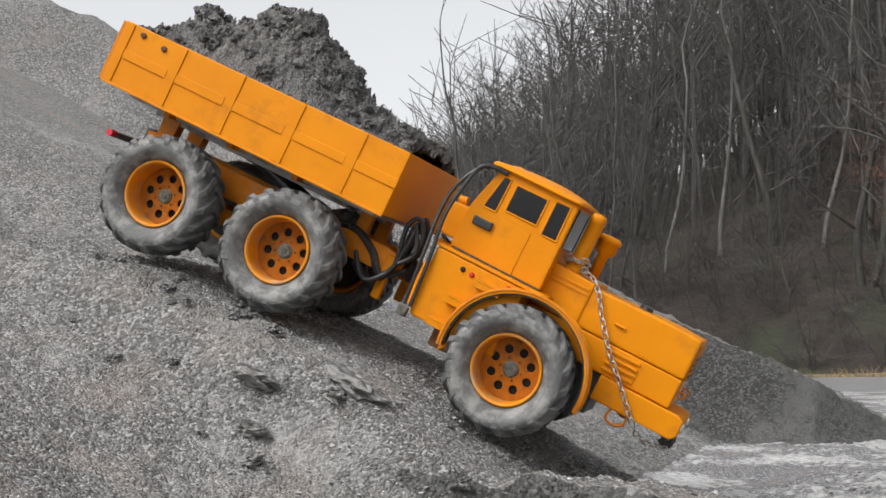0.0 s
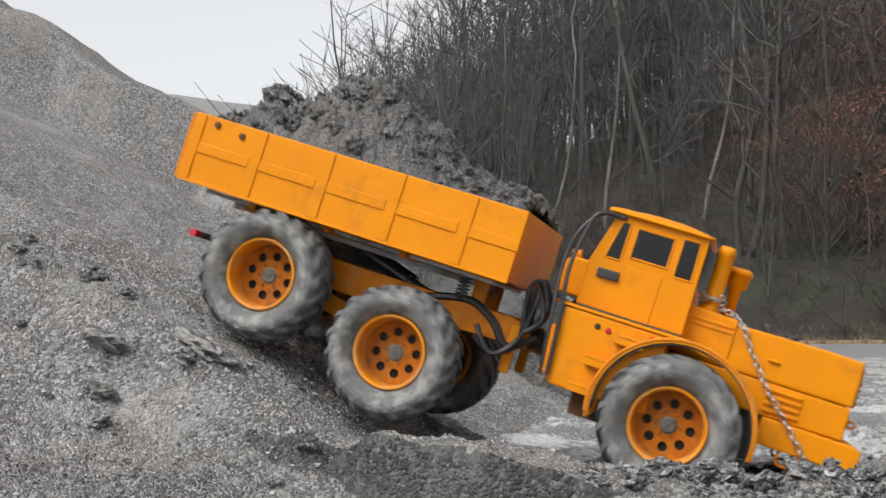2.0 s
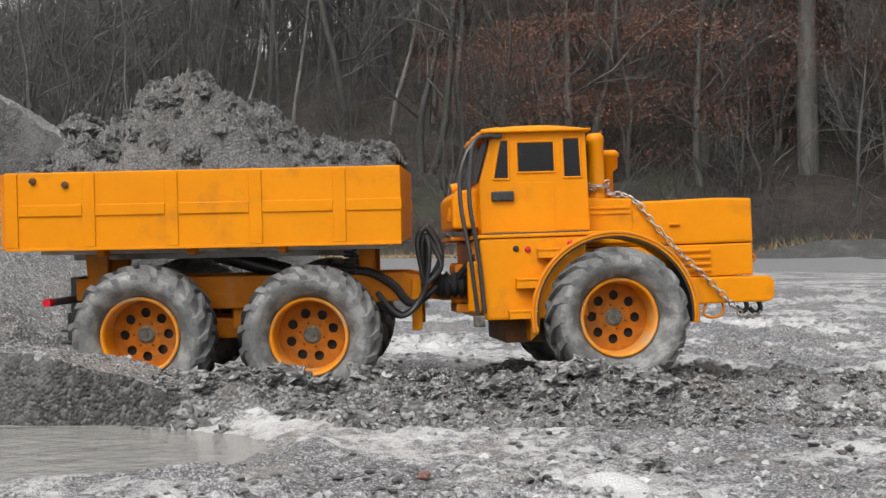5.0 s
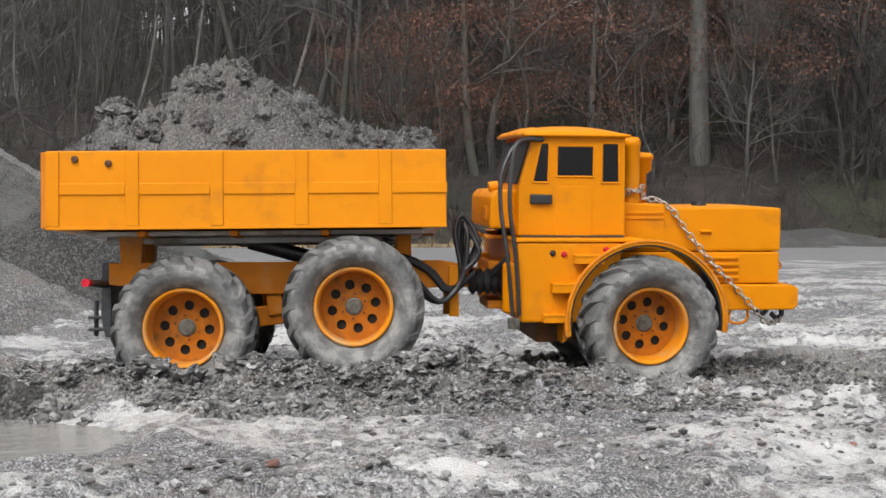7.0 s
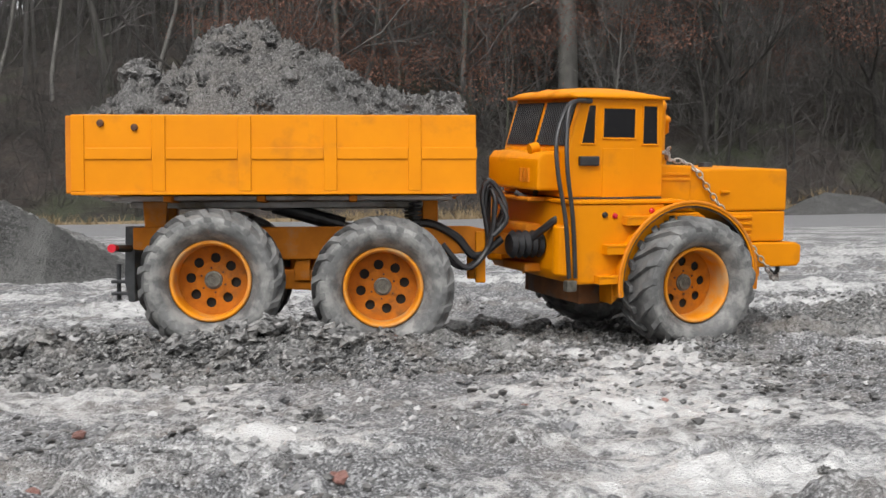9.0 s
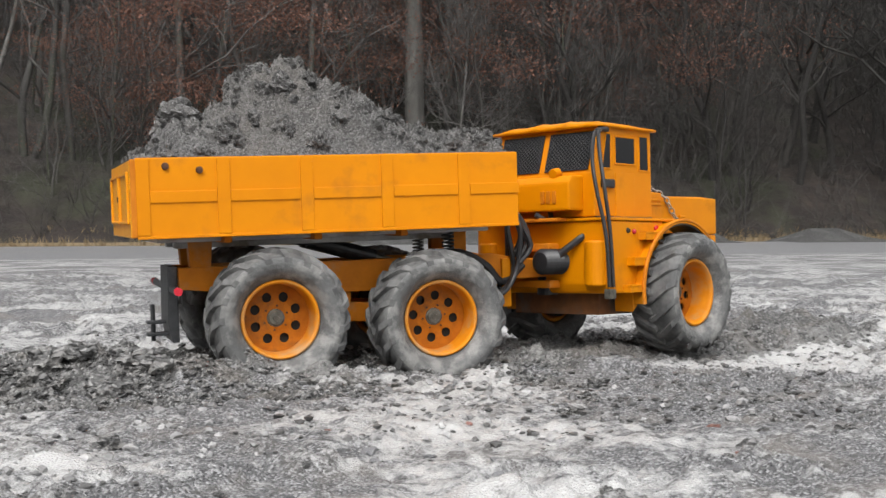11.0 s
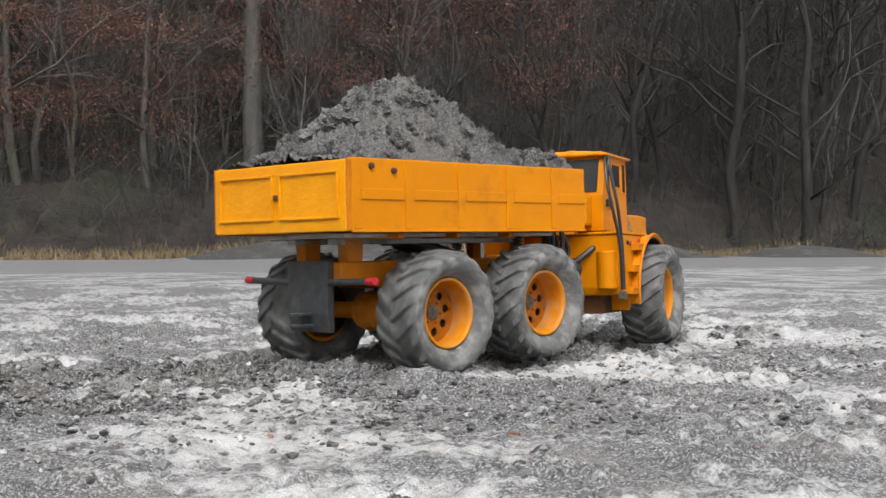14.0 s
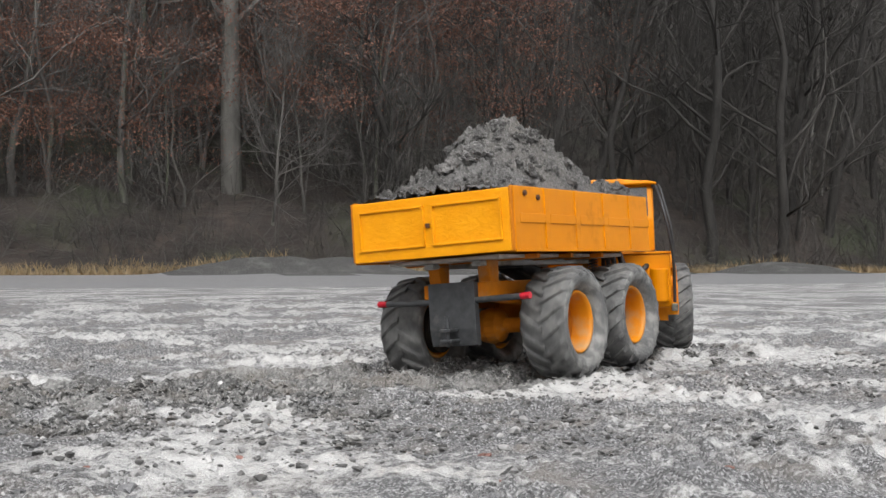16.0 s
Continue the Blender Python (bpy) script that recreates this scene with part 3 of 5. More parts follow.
def tube(points, radius, segs=10, bm=None, taper=None, steps=6):
    """A round tube along a smooth line through points."""
    bm = bm or bmesh.new()
    pts = [Vector(p) for p in points]
    line = []
    for i in range(len(pts) - 1):
        p0, p1, p2, p3 = pts[max(i - 1, 0)], pts[i], pts[i + 1], pts[min(i + 2, len(pts) - 1)]
        for k in range(steps):
            t = k / steps
            line.append(0.5 * ((2 * p1) + (p2 - p0) * t + (2 * p0 - 5 * p1 + 4 * p2 - p3) * t * t + (3 * p1 - p0 - 3 * p2 + p3) * t ** 3))
    line.append(pts[-1])
    rings = []
    ref = Vector((0.31, 0.87, 0.39))
    for i, p in enumerate(line):
        d = (line[min(i + 1, len(line) - 1)] - line[max(i - 1, 0)]).normalized()
        u = d.cross(ref).normalized()
        w = d.cross(u)
        r = radius if taper is None else radius + (taper - radius) * i / (len(line) - 1)
        rings.append([bm.verts.new(p + r * (math.cos(2 * math.pi * k / segs) * u + math.sin(2 * math.pi * k / segs) * w)) for k in range(segs)])
    for a, b in zip(rings, rings[1:]):
        for k in range(segs):
            bm.faces.new((a[k], a[(k + 1) % segs], b[(k + 1) % segs], b[k]))
    bm.faces.new(rings[0][::-1])
    bm.faces.new(rings[-1])
    return bm


def rod(p, q, r, segs=16, bm=None):
    return tube([p, q], r, segs, bm, steps=1)


# ---- the truck: rear body and front tractor half, joined by a pivot ----
truck = tagged(new("articulated_dump_truck"), "muddy orange six-wheeled articulated scale-model dump truck heaped with grey gravel", "dump truck")
FRONT_PARTS, BOGIE_PARTS, WHEELS = [], [], []
BX0, BX1, BW, BZ0, BZ1 = -0.427, 0.132, 0.165, 0.228, 0.336
WY = 0.150       # middle of each tyre from the centre line
WW = 0.092       # tyre width
WR = 0.101       # tyre radius
FW = 0.140       # half width of the tractor's side boxes


def build_box():
    t = 0.006
    box = part("dump_box", blocks((BX0 + 0.001, BX1 - t - 0.0005, -BW + t + 0.0005, BW - t - 0.0005, BZ0, BZ0 + 0.008), bevel=0.002), ORANGE, truck, "orange steel tipper box, scratched")
    for s in (-1, 1):
        part("side_wall", blocks((BX0, BX1, *sorted((s * (BW - t), s * BW)), BZ0, BZ1), bevel=0.003), ORANGE, box)
    part("front_wall", blocks((BX1 - t, BX1 - 0.0005, -BW + t, BW - t, BZ0, BZ1), bevel=0.003), ORANGE, box)
    L = BX1 - BX0
    ribs = [BX0 + L * f for f in (0.016, 0.212, 0.422, 0.634, 0.845)]
    zm = BZ0 + (BZ1 - BZ0) * 0.50
    for s in (-1, 1):
        y0, y1 = sorted((s * (BW - 0.001), s * (BW + 0.0022)))
        for i, x in enumerate(ribs):
            part("rib", blocks((x - 0.009, x + 0.009, y0, y1, BZ0 + 0.002, BZ1 - 0.001), bevel=0.0012), ORANGE, box)
        for a, b in zip(ribs, ribs[1:] + [BX1 + 0.001]):
            part("rail", blocks((a + 0.0095, b - 0.0095 * (b < BX1), y0, y1, zm - 0.008, zm + 0.008), bevel=0.0012), ORANGE, box)
        part("bottom_flange", blocks((BX0, BX1, y0, y1 + 0.0 if s > 0 else y1, BZ0 - 0.003, BZ0 + 0.0015), bevel=0.0012), ORANGE, box)
        for x, z in ((-0.387, 0.324), (-0.341, 0.318)):
            bolt = part("bolt", lathe([(0.0, s * (BW + 0.0045)), (0.0046, s * (BW + 0.004)), (0.0052, s * BW)], 12), BOLT_RUST, box, "rusty bolt")
            bolt.location = (x, 0, z)
    gate = part("tailgate", blocks((BX0 - 0.008, BX0 - 0.0005, -BW + 0.004, BW - 0.004, BZ0 - 0.001, BZ1 - 0.003), bevel=0.002), TAIL_PAINT, truck,
                "brush-painted yellow tailgate with two panels")
    for s in (-1, 1):
        y0, y1 = sorted((s * 0.008, s * (BW - 0.018)))
        x0, x1 = BX0 - 0.0115, BX0 - 0.0078
        z0, z1 = BZ0 + 0.018, BZ1 - 0.018
        part("panel_frame", blocks((x0, x1, y0, y1, z1 - 0.004, z1), (x0, x1, y0, y1, z0, z0 + 0.004), (x0, x1, y0, y0 + 0.004, z0, z1), (x0, x1, y1 - 0.004, y1, z0, z1),
                                   bevel=0.001), TAIL_PAINT, gate)
        part("gate_seal", blocks((BX0 - 0.007, BX0 + 0.002, *sorted((s * (BW - 0.0035), s * (BW + 0.0004))), BZ0, BZ1 - 0.002), bevel=0.001), ORANGE_DULL, gate)
    part("latch", blocks((BX0 - 0.013, BX0 - 0.008, -0.004, 0.004, BZ0 + 0.05, BZ0 + 0.058)), BOLT_RUST, gate)
    part("subframe", blocks((BX0 + 0.03, BX1 - 0.03, -0.115, 0.115, BZ0 - 0.010, BZ0 - 0.0035)), PALE_PLATE, truck, "pale grey underside sheet of the box")
    for s in (-1, 1):
        part("subframe_rail", blocks((BX0 + 0.06, BX1 - 0.06, *sorted((s * 0.04, s * 0.06)), BZ0 - 0.02, BZ0 - 0.0105)), PALE_PLATE, truck)
    for x in (BX0 + 0.12, BX0 + 0.25, BX0 + 0.38):
        part("cross_member", blocks((x, x + 0.012, -0.14, 0.14, BZ0 - 0.0125, BZ0 - 0.0035)), ORANGE_DULL, truck)


def build_chassis():
    for s in (-1, 1):
        part("chassis_rail", prism([(-0.362, 0.148), (-0.362, 0.180), (0.13, 0.180), (0.17, 0.172), (0.17, 0.140), (0.10, 0.138), (-0.02, 0.132), (-0.2, 0.132)],
                                   *sorted((s * 0.046, s * 0.066))), ORANGE_DULL, truck)
    part("cross_tube", rod((-0.3, -0.046, 0.16), (-0.3, 0.046, 0.16), 0.009), ORANGE_DULL, truck)
    part("cross_tube", rod((0.09, -0.046, 0.158), (0.09, 0.046, 0.158), 0.009), ORANGE_DULL, truck)
    part("drawbar", prism([(0.13, 0.142), (0.13, 0.172), (0.235, 0.166), (0.262, 0.158), (0.262, 0.138), (0.19, 0.136)], -0.034, 0.034), ORANGE_DULL, truck)
    for s in (-1, 1):
        part("drawbar_leg", blocks((0.140, 0.155, *sorted((s * 0.058, s * 0.072)), 0.095, 0.172)), ORANGE, truck)
    part("pivot_joint", rod((0.25, 0, 0.105), (0.25, 0, 0.19), 0.017), DARK_METAL, truck, "black greasy pivot joint")
    # rear hinge, tail plate, tow hitch and light bars
    for s in (-1, 1):
        part("hinge_block", prism([(-0.345, 0.178), (-0.315, 0.178), (-0.312, BZ0 - 0.008), (-0.348, BZ0 - 0.008)], *sorted((s * 0.040, s * 0.064))), ORANGE_DULL, truck)
        part("box_rest", blocks((0.062, 0.085, *sorted((s * 0.045, s * 0.062)), 0.178, BZ0 - 0.004)), ORANGE_DULL, truck)
        sp = bmesh.new()
        tube([(0.05 + 0.009 * math.cos(a * 0.9), s * 0.075 + 0.009 * math.sin(a * 0.9), 0.182 + a * 0.0008) for a in range(0, 44)], 0.0016, 6, sp, steps=1)
        part("spring", sp, DARK_METAL, truck, "small coil spring")
    part("tail_plate", prism([(-0.376, 0.182), (-0.362, 0.182), (-0.362, 0.07), (-0.372, 0.07), (-0.378, 0.10)], -0.048, 0.048), DARK_METAL, truck, "dark grey steel tail plate")
    hitch = part("tow_hitch", blocks((-0.405, -0.372, -0.012, 0.012, 0.078, 0.083), (-0.405, -0.372, -0.012, 0.012, 0.096, 0.101)), DARK_METAL, truck)
    part("hitch_pin", rod((-0.395, 0, 0.07), (-0.395, 0, 0.125), 0.0035, 10), DARK_METAL, hitch)
    for s in (-1, 1):
        bar = part("light_bar", rod((-0.370, s * 0.045, 0.149), (-0.374, s * 0.140, 0.151), 0.0055), DARK_METAL, truck, "grey tail light arm with red end")
        part("red_lamp", rod((-0.374, s * 0.140, 0.151), (-0.375, s * 0.158, 0.1515), 0.006), RED_LENS, bar, "red lamp lens")
    for s in (-1, 1):
        cyl = part("hoist_cylinder", rod((-0.16, s * 0.022, 0.212), (-0.055, s * 0.022, 0.182), 0.012), BLACK, truck, "black hydraulic hoist cylinder")
        part("piston_rod", rod((-0.055, s * 0.022, 0.182), (-0.02, s * 0.022, 0.172), 0.006), HUB_GREY, cyl)
    part("hoist_bracket", blocks((-0.18, -0.15, -0.04, 0.04, 0.205, BZ0 - 0.012)), DARK_METAL, truck)
    # hydraulic hoses at the pivot
    for k, (y, top) in enumerate(((-0.075, 0.245), (-0.06, 0.238), (-0.045, 0.248), (-0.085, 0.232))):
        part("hydraulic_hose", tube([(0.09, y, 0.135 + 0.006 * k), (0.125, y - 0.01, 0.118), (0.158, y, 0.15), (0.150 + 0.006 * k, y, top - 0.02), (0.165, y + 0.005, top), (0.185, y, top - 0.04),
                                     (0.165, y, 0.165)], 0.0042, 8), BLACK, truck)
    part("bundle_hose", tube([(-0.02, -0.062, 0.165), (0.06, -0.066, 0.185), (0.11, -0.07, 0.165), (0.14, -0.07, 0.135), (0.18, -0.06, 0.16)], 0.0065, 8), BLACK, truck)
    # bogies: beam and axle, rocking with the wheels
    beam = part("bogie_beam", blocks((-0.07, 0.07, -0.052, -0.036, -0.014, 0.016), (-0.07, 0.07, 0.036, 0.052, -0.014, 0.016), (-0.02, 0.02, -0.03, 0.03, -0.012, 0.045),
                                     (-0.012, 0.012, -0.058, -0.034, 0.0, 0.05), (-0.012, 0.012, 0.034, 0.058, 0.0, 0.05)), ORANGE_DULL, truck)
    BOGIE_PARTS.append((beam, -0.1175))
    for x in (-0.238, 0.0):
        ax = part("axle", lathe([(0.014, -0.115), (0.014, -0.03), (0.030, -0.018), (0.034, 0.0), (0.030, 0.018), (0.014, 0.03), (0.014, 0.115)], 20), ORANGE_DULL, truck)
        BOGIE_PARTS.append((ax, x))


def lug_tyre():
    """Farm-tread tyre: round carcass and two rows of slanted lugs."""
    h = WW / 2
    prof = []
    for a, r in ((-0.50, 0.056), (-0.62, 0.059), (-0.88, 0.068), (-0.98, 0.079), (-0.93, 0.088), (-0.78, 0.0925), (-0.4, 0.0945), (0, 0.095),
                 (0.4, 0.0945), (0.78, 0.0925), (0.93, 0.088), (0.98, 0.079), (0.88, 0.068), (0.62, 0.059), (0.50, 0.056)):
        prof.append((r, a * h))
    bm = lathe(prof, 64)
    bmesh.ops.delete(bm, geom=[f for f in bm.faces if len(f.verts) > 4], context="FACES")
    for f in bm.faces:
        f.smooth = True
        c = f.calc_center_median()
        f.material_index = 1 if math.hypot(c.x, c.z) < 0.087 else 0
    n = 19
    rnd = random.Random(5)
    for s in (-1, 1):
        for i in range(n):
            a0 = 2 * math.pi * (i + (0.5 if s > 0 else 0)) / n
            prev = None
            for k in range(6):
                u = k / 5
                y = s * h * (-0.06 + 1.03 * u)
                sweep = a0 - 0.34 * u ** 1.25
                wid = 0.058 + 0.012 * u
                top = WR - 0.0045 * u ** 3 + rnd.uniform(-0.0006, 0.0006)
                low = (0.092 if u < 0.9 else 0.078)
                if k == 5:
                    top = 0.088
                ring = []
                for ang, r in ((-wid, low), (-wid * 0.72, top), (wid * 0.72, top), (wid, low)):
                    q = sweep + ang
                    ring.append(bm.verts.new((r * math.cos(q), y, r * math.sin(q))))
                if prev:
                    for j in range(3):
                        bm.faces.new((prev[j], prev[j + 1], ring[j + 1], ring[j]) if s > 0 else (prev[j + 1], prev[j], ring[j], ring[j + 1]))
                else:
                    bm.faces.new(ring if s < 0 else ring[::-1])
                prev = ring
            bm.faces.new(prev[::-1] if s < 0 else prev)
    return bm


def build_wheel(deep):
    """deep: how far the disc lies inside the outer rim edge. The outer side is -y."""
    h = WW / 2
    yd = -h + deep
    w = part("wheel", lathe([(0.0, yd + 0.002), (0.012, yd + 0.002), (0.012, yd + 0.02), (0.0, yd + 0.02)], 16), DARK_METAL, truck)
    tagged(w, "farm-tread wheel with deep orange rim, muddy")
    part("tyre", lug_tyre(), [RUBBER, SIDEWALL], w, "grey mud-caked lugged rubber tyre")
    rim = lathe([(0.0555, -h * 0.5), (0.0565, -h * 0.56), (0.0545, -h * 0.63), (0.0515, -h * 0.60), (0.0500, -h * 0.45), (0.0485, yd), (0.0485, h * 0.45), (0.0515, h * 0.6), (0.0565, h * 0.56), (0.0555, h * 0.5)], 56)
    bmesh.ops.delete(rim, geom=[f for f in rim.faces if len(f.verts) > 4], context="FACES")
    for f in rim.faces:
        f.smooth = True
    part("rim", rim, RIM_PAINT, w, "orange painted steel rim")
    # disc with eight round holes
    d = bmesh.new()
    seg, nh, rh, rc = 64, 8, 0.0072, 0.0315
    for yy, flip in ((yd - 0.0015, False), (yd + 0.0015, True)):
        outer = [d.verts.new((0.0487 * math.cos(2 * math.pi * i / seg), yy, 0.0487 * math.sin(2 * math.pi * i / seg))) for i in range(seg)]
        inner = [d.verts.new((0.013 * math.cos(2 * math.pi * i / seg), yy - (0.002 if not flip else 0), 0.013 * math.sin(2 * math.pi * i / seg))) for i in range(seg)]
        edges = [d.edges.new((r[i], r[(i + 1) % seg])) for r in (outer, inner) for i in range(seg)]
        for k in range(nh):
            a = 2 * math.pi * k / nh
            ring = [d.verts.new((rc * math.cos(a) + rh * math.cos(2 * math.pi * i / 12), yy, rc * math.sin(a) + rh * math.sin(2 * math.pi * i / 12))) for i in range(12)]
            edges += [d.edges.new((ring[i], ring[(i + 1) % 12])) for i in range(12)]
        bmesh.ops.triangle_fill(d, use_beauty=True, use_dissolve=False, edges=edges, normal=(0, -1, 0))
    part("wheel_disc", d, DISC_PAINT, w, "dirty orange disc with eight round holes")
    # added near-black disc: stands for the shade seen through the wheel holes
    part("brake_drum", lathe([(0.0, yd + 0.006), (0.044, yd + 0.006), (0.046, yd + 0.009), (0.046, yd + 0.024), (0.0, yd + 0.024)], 32), HOLE, w, "added black disc standing for the shade in the holes")
    hub = lathe([(0.0, yd - 0.0085), (0.004, yd - 0.0085), (0.0045, yd - 0.007), (0.0095, yd - 0.007), (0.0105, yd - 0.0055), (0.0125, yd - 0.005), (0.0125, yd)], 24)
    part("hub_cap", hub, HUB_GREY, w, "worn steel hub")
    nuts = bmesh.new()
    for k in range(6):
        a = 2 * math.pi * (k + 0.5) / 6
        c = bmesh.ops.create_cone(nuts, cap_ends=True, segments=6, radius1=0.0017, radius2=0.0015, depth=0.003)
        for v in c["verts"]:
            v.co = Vector((0.0175 * math.cos(a) + v.co.x, yd - 0.003 - v.co.z, 0.0175 * math.sin(a) + v.co.y))
    part("wheel_nut", nuts, BOLT_RUST, w)
    return w


def build_tractor():
    F = FRONT_PARTS

    def fp(name, bm, material, label="", smooth=False):
        ob = part(name, bm, material, truck, label, smooth)
        F.append(ob)
        return ob
    # cab
    CX0, CX1, CY, CZ0, CZW, CZ1 = -0.183, -0.021, 0.108, 0.230, 0.300, 0.378

    def pt(px, py, side=False):
        """Drawing units to metres on the cab's side, or on the side box."""
        if side:
            return 0.0051 + (px - 1143) * 0.000851, 0.1046 + (571 - py) * 0.000826
        return 0.0138 + (px - 1143) * 0.000865, 0.1010 + (571 - py) * 0.000839
    cab = fp("cab", prism([(CX0, CZ0), (CX1, CZ0), (CX1 - 0.002, CZ1), (CX0 + 0.022, CZ1), (CX0, CZW)], -CY, CY, 0.003), ORANGE, "boxy orange tractor cab with dark windows")
    roof = bmesh.new()
    nx, ny = 14, 12
    grid = []
    for sgn in (1, 0):
        layer = []
        for i in range(nx + 1):
            for j in range(ny + 1):
                u, v = i / nx * 2 - 1, j / ny * 2 - 1
                x = (CX0 + CX1 + 0.012) / 2 + u * (CX1 - CX0 - 0.004) / 2
                crown = 0.014 * (1 - 0.8 * abs(u) ** 2.6) * (1 - abs(v) ** 3) + 0.004
                rib = 0.0025 * (1 if (j % 3 == 1) else 0) if u < -0.7 else 0
                layer.append(roof.verts.new((x, v * (CY + 0.008), CZ1 - 0.002 + (crown + rib if sgn else -0.003 * 0))))
        grid.append(layer)
    k = ny + 1
    for i in range(nx):
        for j in range(ny):
            q = (i * k + j, (i + 1) * k + j, (i + 1) * k + j + 1, i * k + j + 1)
            roof.faces.new([grid[0][a] for a in q])
            roof.faces.new([grid[1][a] for a in q[::-1]])
    rimv = [i * k for i in range(nx + 1)] + [nx * k + j for j in range(1, ny + 1)] + [i * k + ny for i in range(nx - 1, -1, -1)] + [j for j in range(ny - 1, 0, -1)]
    for a, b in zip(rimv, rimv[1:] + rimv[:1]):
        roof.faces.new((grid[0][b], grid[0][a], grid[1][a], grid[1][b]))
    bmesh.ops.recalc_face_normals(roof, faces=roof.faces[:])
    part("roof", roof, ORANGE, cab, "domed orange roof, muddy edge", True)
    for s in (-1, 1):
        y0, y1 = sorted((s * (CY - 0.001), s * (CY + 0.0008)))
        for quad in (((940, 322), (966, 322), (967, 256), (953, 256)), ((982, 312), (1044, 312), (1044, 260), (982, 260)), ((1060, 322), (1090, 322), (1088, 255), (1060, 255))):
            part("window", prism([pt(*q) for q in quad], y0, y1, 0), GLASS_DARK, cab, "dark tinted pane")
            c = Vector((sum(pt(*q)[0] for q in quad) / 4, sum(pt(*q)[1] for q in quad) / 4))
            fr = bmesh.new()
            for a, b in zip(quad, quad[1:] + quad[:1]):
                p, q = Vector(pt(*a)), Vector(pt(*b))
                p, q = p + (p - c).normalized() * 0.0012, q + (q - c).normalized() * 0.0012
                rod((p.x, s * (CY + 0.0003), p.y), (q.x, s * (CY + 0.0003), q.y), 0.0016, 6, fr)
            part("window_frame", fr, ORANGE, cab)
        door = part("door_panel", blocks((pt(982, 0)[0], pt(1043, 0)[0], *sorted((s * (CY - 0.001), s * (CY + 0.0012))), 0.226, pt(0, 330)[1]), bevel=0.001), ORANGE, cab)
        part("door_handle", blocks((pt(935, 0)[0], pt(973, 0)[0], *sorted((s * (CY - 0.001), s * (CY + 0.006))), pt(0, 361)[1], pt(0, 344)[1])), BLACK, cab, "black box-shaped door handle")
        # slanted rear windows with mesh
        x0, z0, x1, z1 = CX0 + 0.0005, CZW + 0.006, CX0 + 0.0195, CZ1 - 0.008
        nx_, nz_ = -(z1 - z0), (x1 - x0)
        ln = math.hypot(nx_, nz_)
        ox, oz = nx_ / ln * 0.0012, nz_ / ln * 0.0012
        ya, yb = sorted((s * 0.006, s * (CY - 0.012)))
        part("rear_window", prism([(x0, z0), (x1, z1), (x1 + ox, z1 + oz), (x0 + ox, z0 + oz)], ya, yb, 0), GLASS_DARK, cab, "dark rear pane behind wire mesh")
        wire = bmesh.new()
        for i in range(-12, 24):
            for dr in (1, -1):
                a, b = ya + (yb - ya) * i / 12, ya + (yb - ya) * (i + dr * 10) / 12
                ts = sorted(min(1, max(0, (q - a) / (b - a))) for q in (ya, yb))
                if ts[1] - ts[0] > 0.05:
                    P = [(x0 + (x1 - x0) * t + ox * 1.6, a + (b - a) * t, z0 + (z1 - z0) * t + oz * 1.6) for t in ts]
                    rod(P[0], P[1], 0.0005, 4, wire)
        part("wire_mesh", wire, DARK_METAL, cab, "diamond wire mesh")
    part("windscreen", blocks((CX1 - 0.002, CX1 + 0.0006, -CY + 0.012, -0.005, CZW + 0.004, CZ1 - 0.008), (CX1 - 0.002, CX1 + 0.0006, 0.005, CY - 0.012, CZW + 0.004, CZ1 - 0.008), bevel=0.0005),
         GLASS_DARK, cab, "dark windscreen")
    back = part("rear_housing", prism([(CX0 - 0.038, 0.240), (CX0 + 0.001, 0.240), (CX0 + 0.001, CZW - 0.002), (CX0 - 0.030, CZW - 0.004), (CX0 - 0.038, CZW - 0.014)], -CY + 0.022, CY - 0.022, 0.004), ORANGE, cab)
    part("rear_vent", blocks(*[(CX0 - 0.0405, CX0 - 0.0375, -0.06 + 0.012 * i, -0.053 + 0.012 * i, 0.252, 0.272) for i in range(3)], bevel=0.0006), ORANGE_DULL, cab)
    part("work_lamp", rod((CX0 - 0.034, -0.05, 0.300), (CX0 - 0.020, -0.05, 0.303), 0.008, 14), ORANGE, cab)
    part("roof_bracket", blocks((CX0 + 0.012, CX0 + 0.036, -CY - 0.006, -CY + 0.002, CZ1 - 0.010, CZ1 - 0.002)), BLACK, cab)
    # side boxes under the cab, deck, tanks, steps
    body = fp("side_box", prism([(-0.184, 0.106), (-0.035, 0.106), (-0.035, 0.2225), (-0.191, 0.2225), (-0.191, 0.122)], -FW, FW, 0.004), ORANGE, "orange side box below the cab")
    fp("deck", prism([(-0.195, 0.223), (0.0, 0.223), (0.0, 0.228), (-0.195, 0.228)], -FW - 0.002, FW + 0.002, 0.0015), ORANGE, "deck edge under the cab")
    fp("cab_seal", blocks((CX0 + 0.004, CX1 - 0.002, -CY - 0.002, CY + 0.002, 0.2278, 0.2312), bevel=0.001), BLACK, "black rubber seal")
    fp("frame_box", blocks((-0.150, -0.015, -0.090, 0.090, 0.070, 0.108)), RUST, "rusty belly plate")
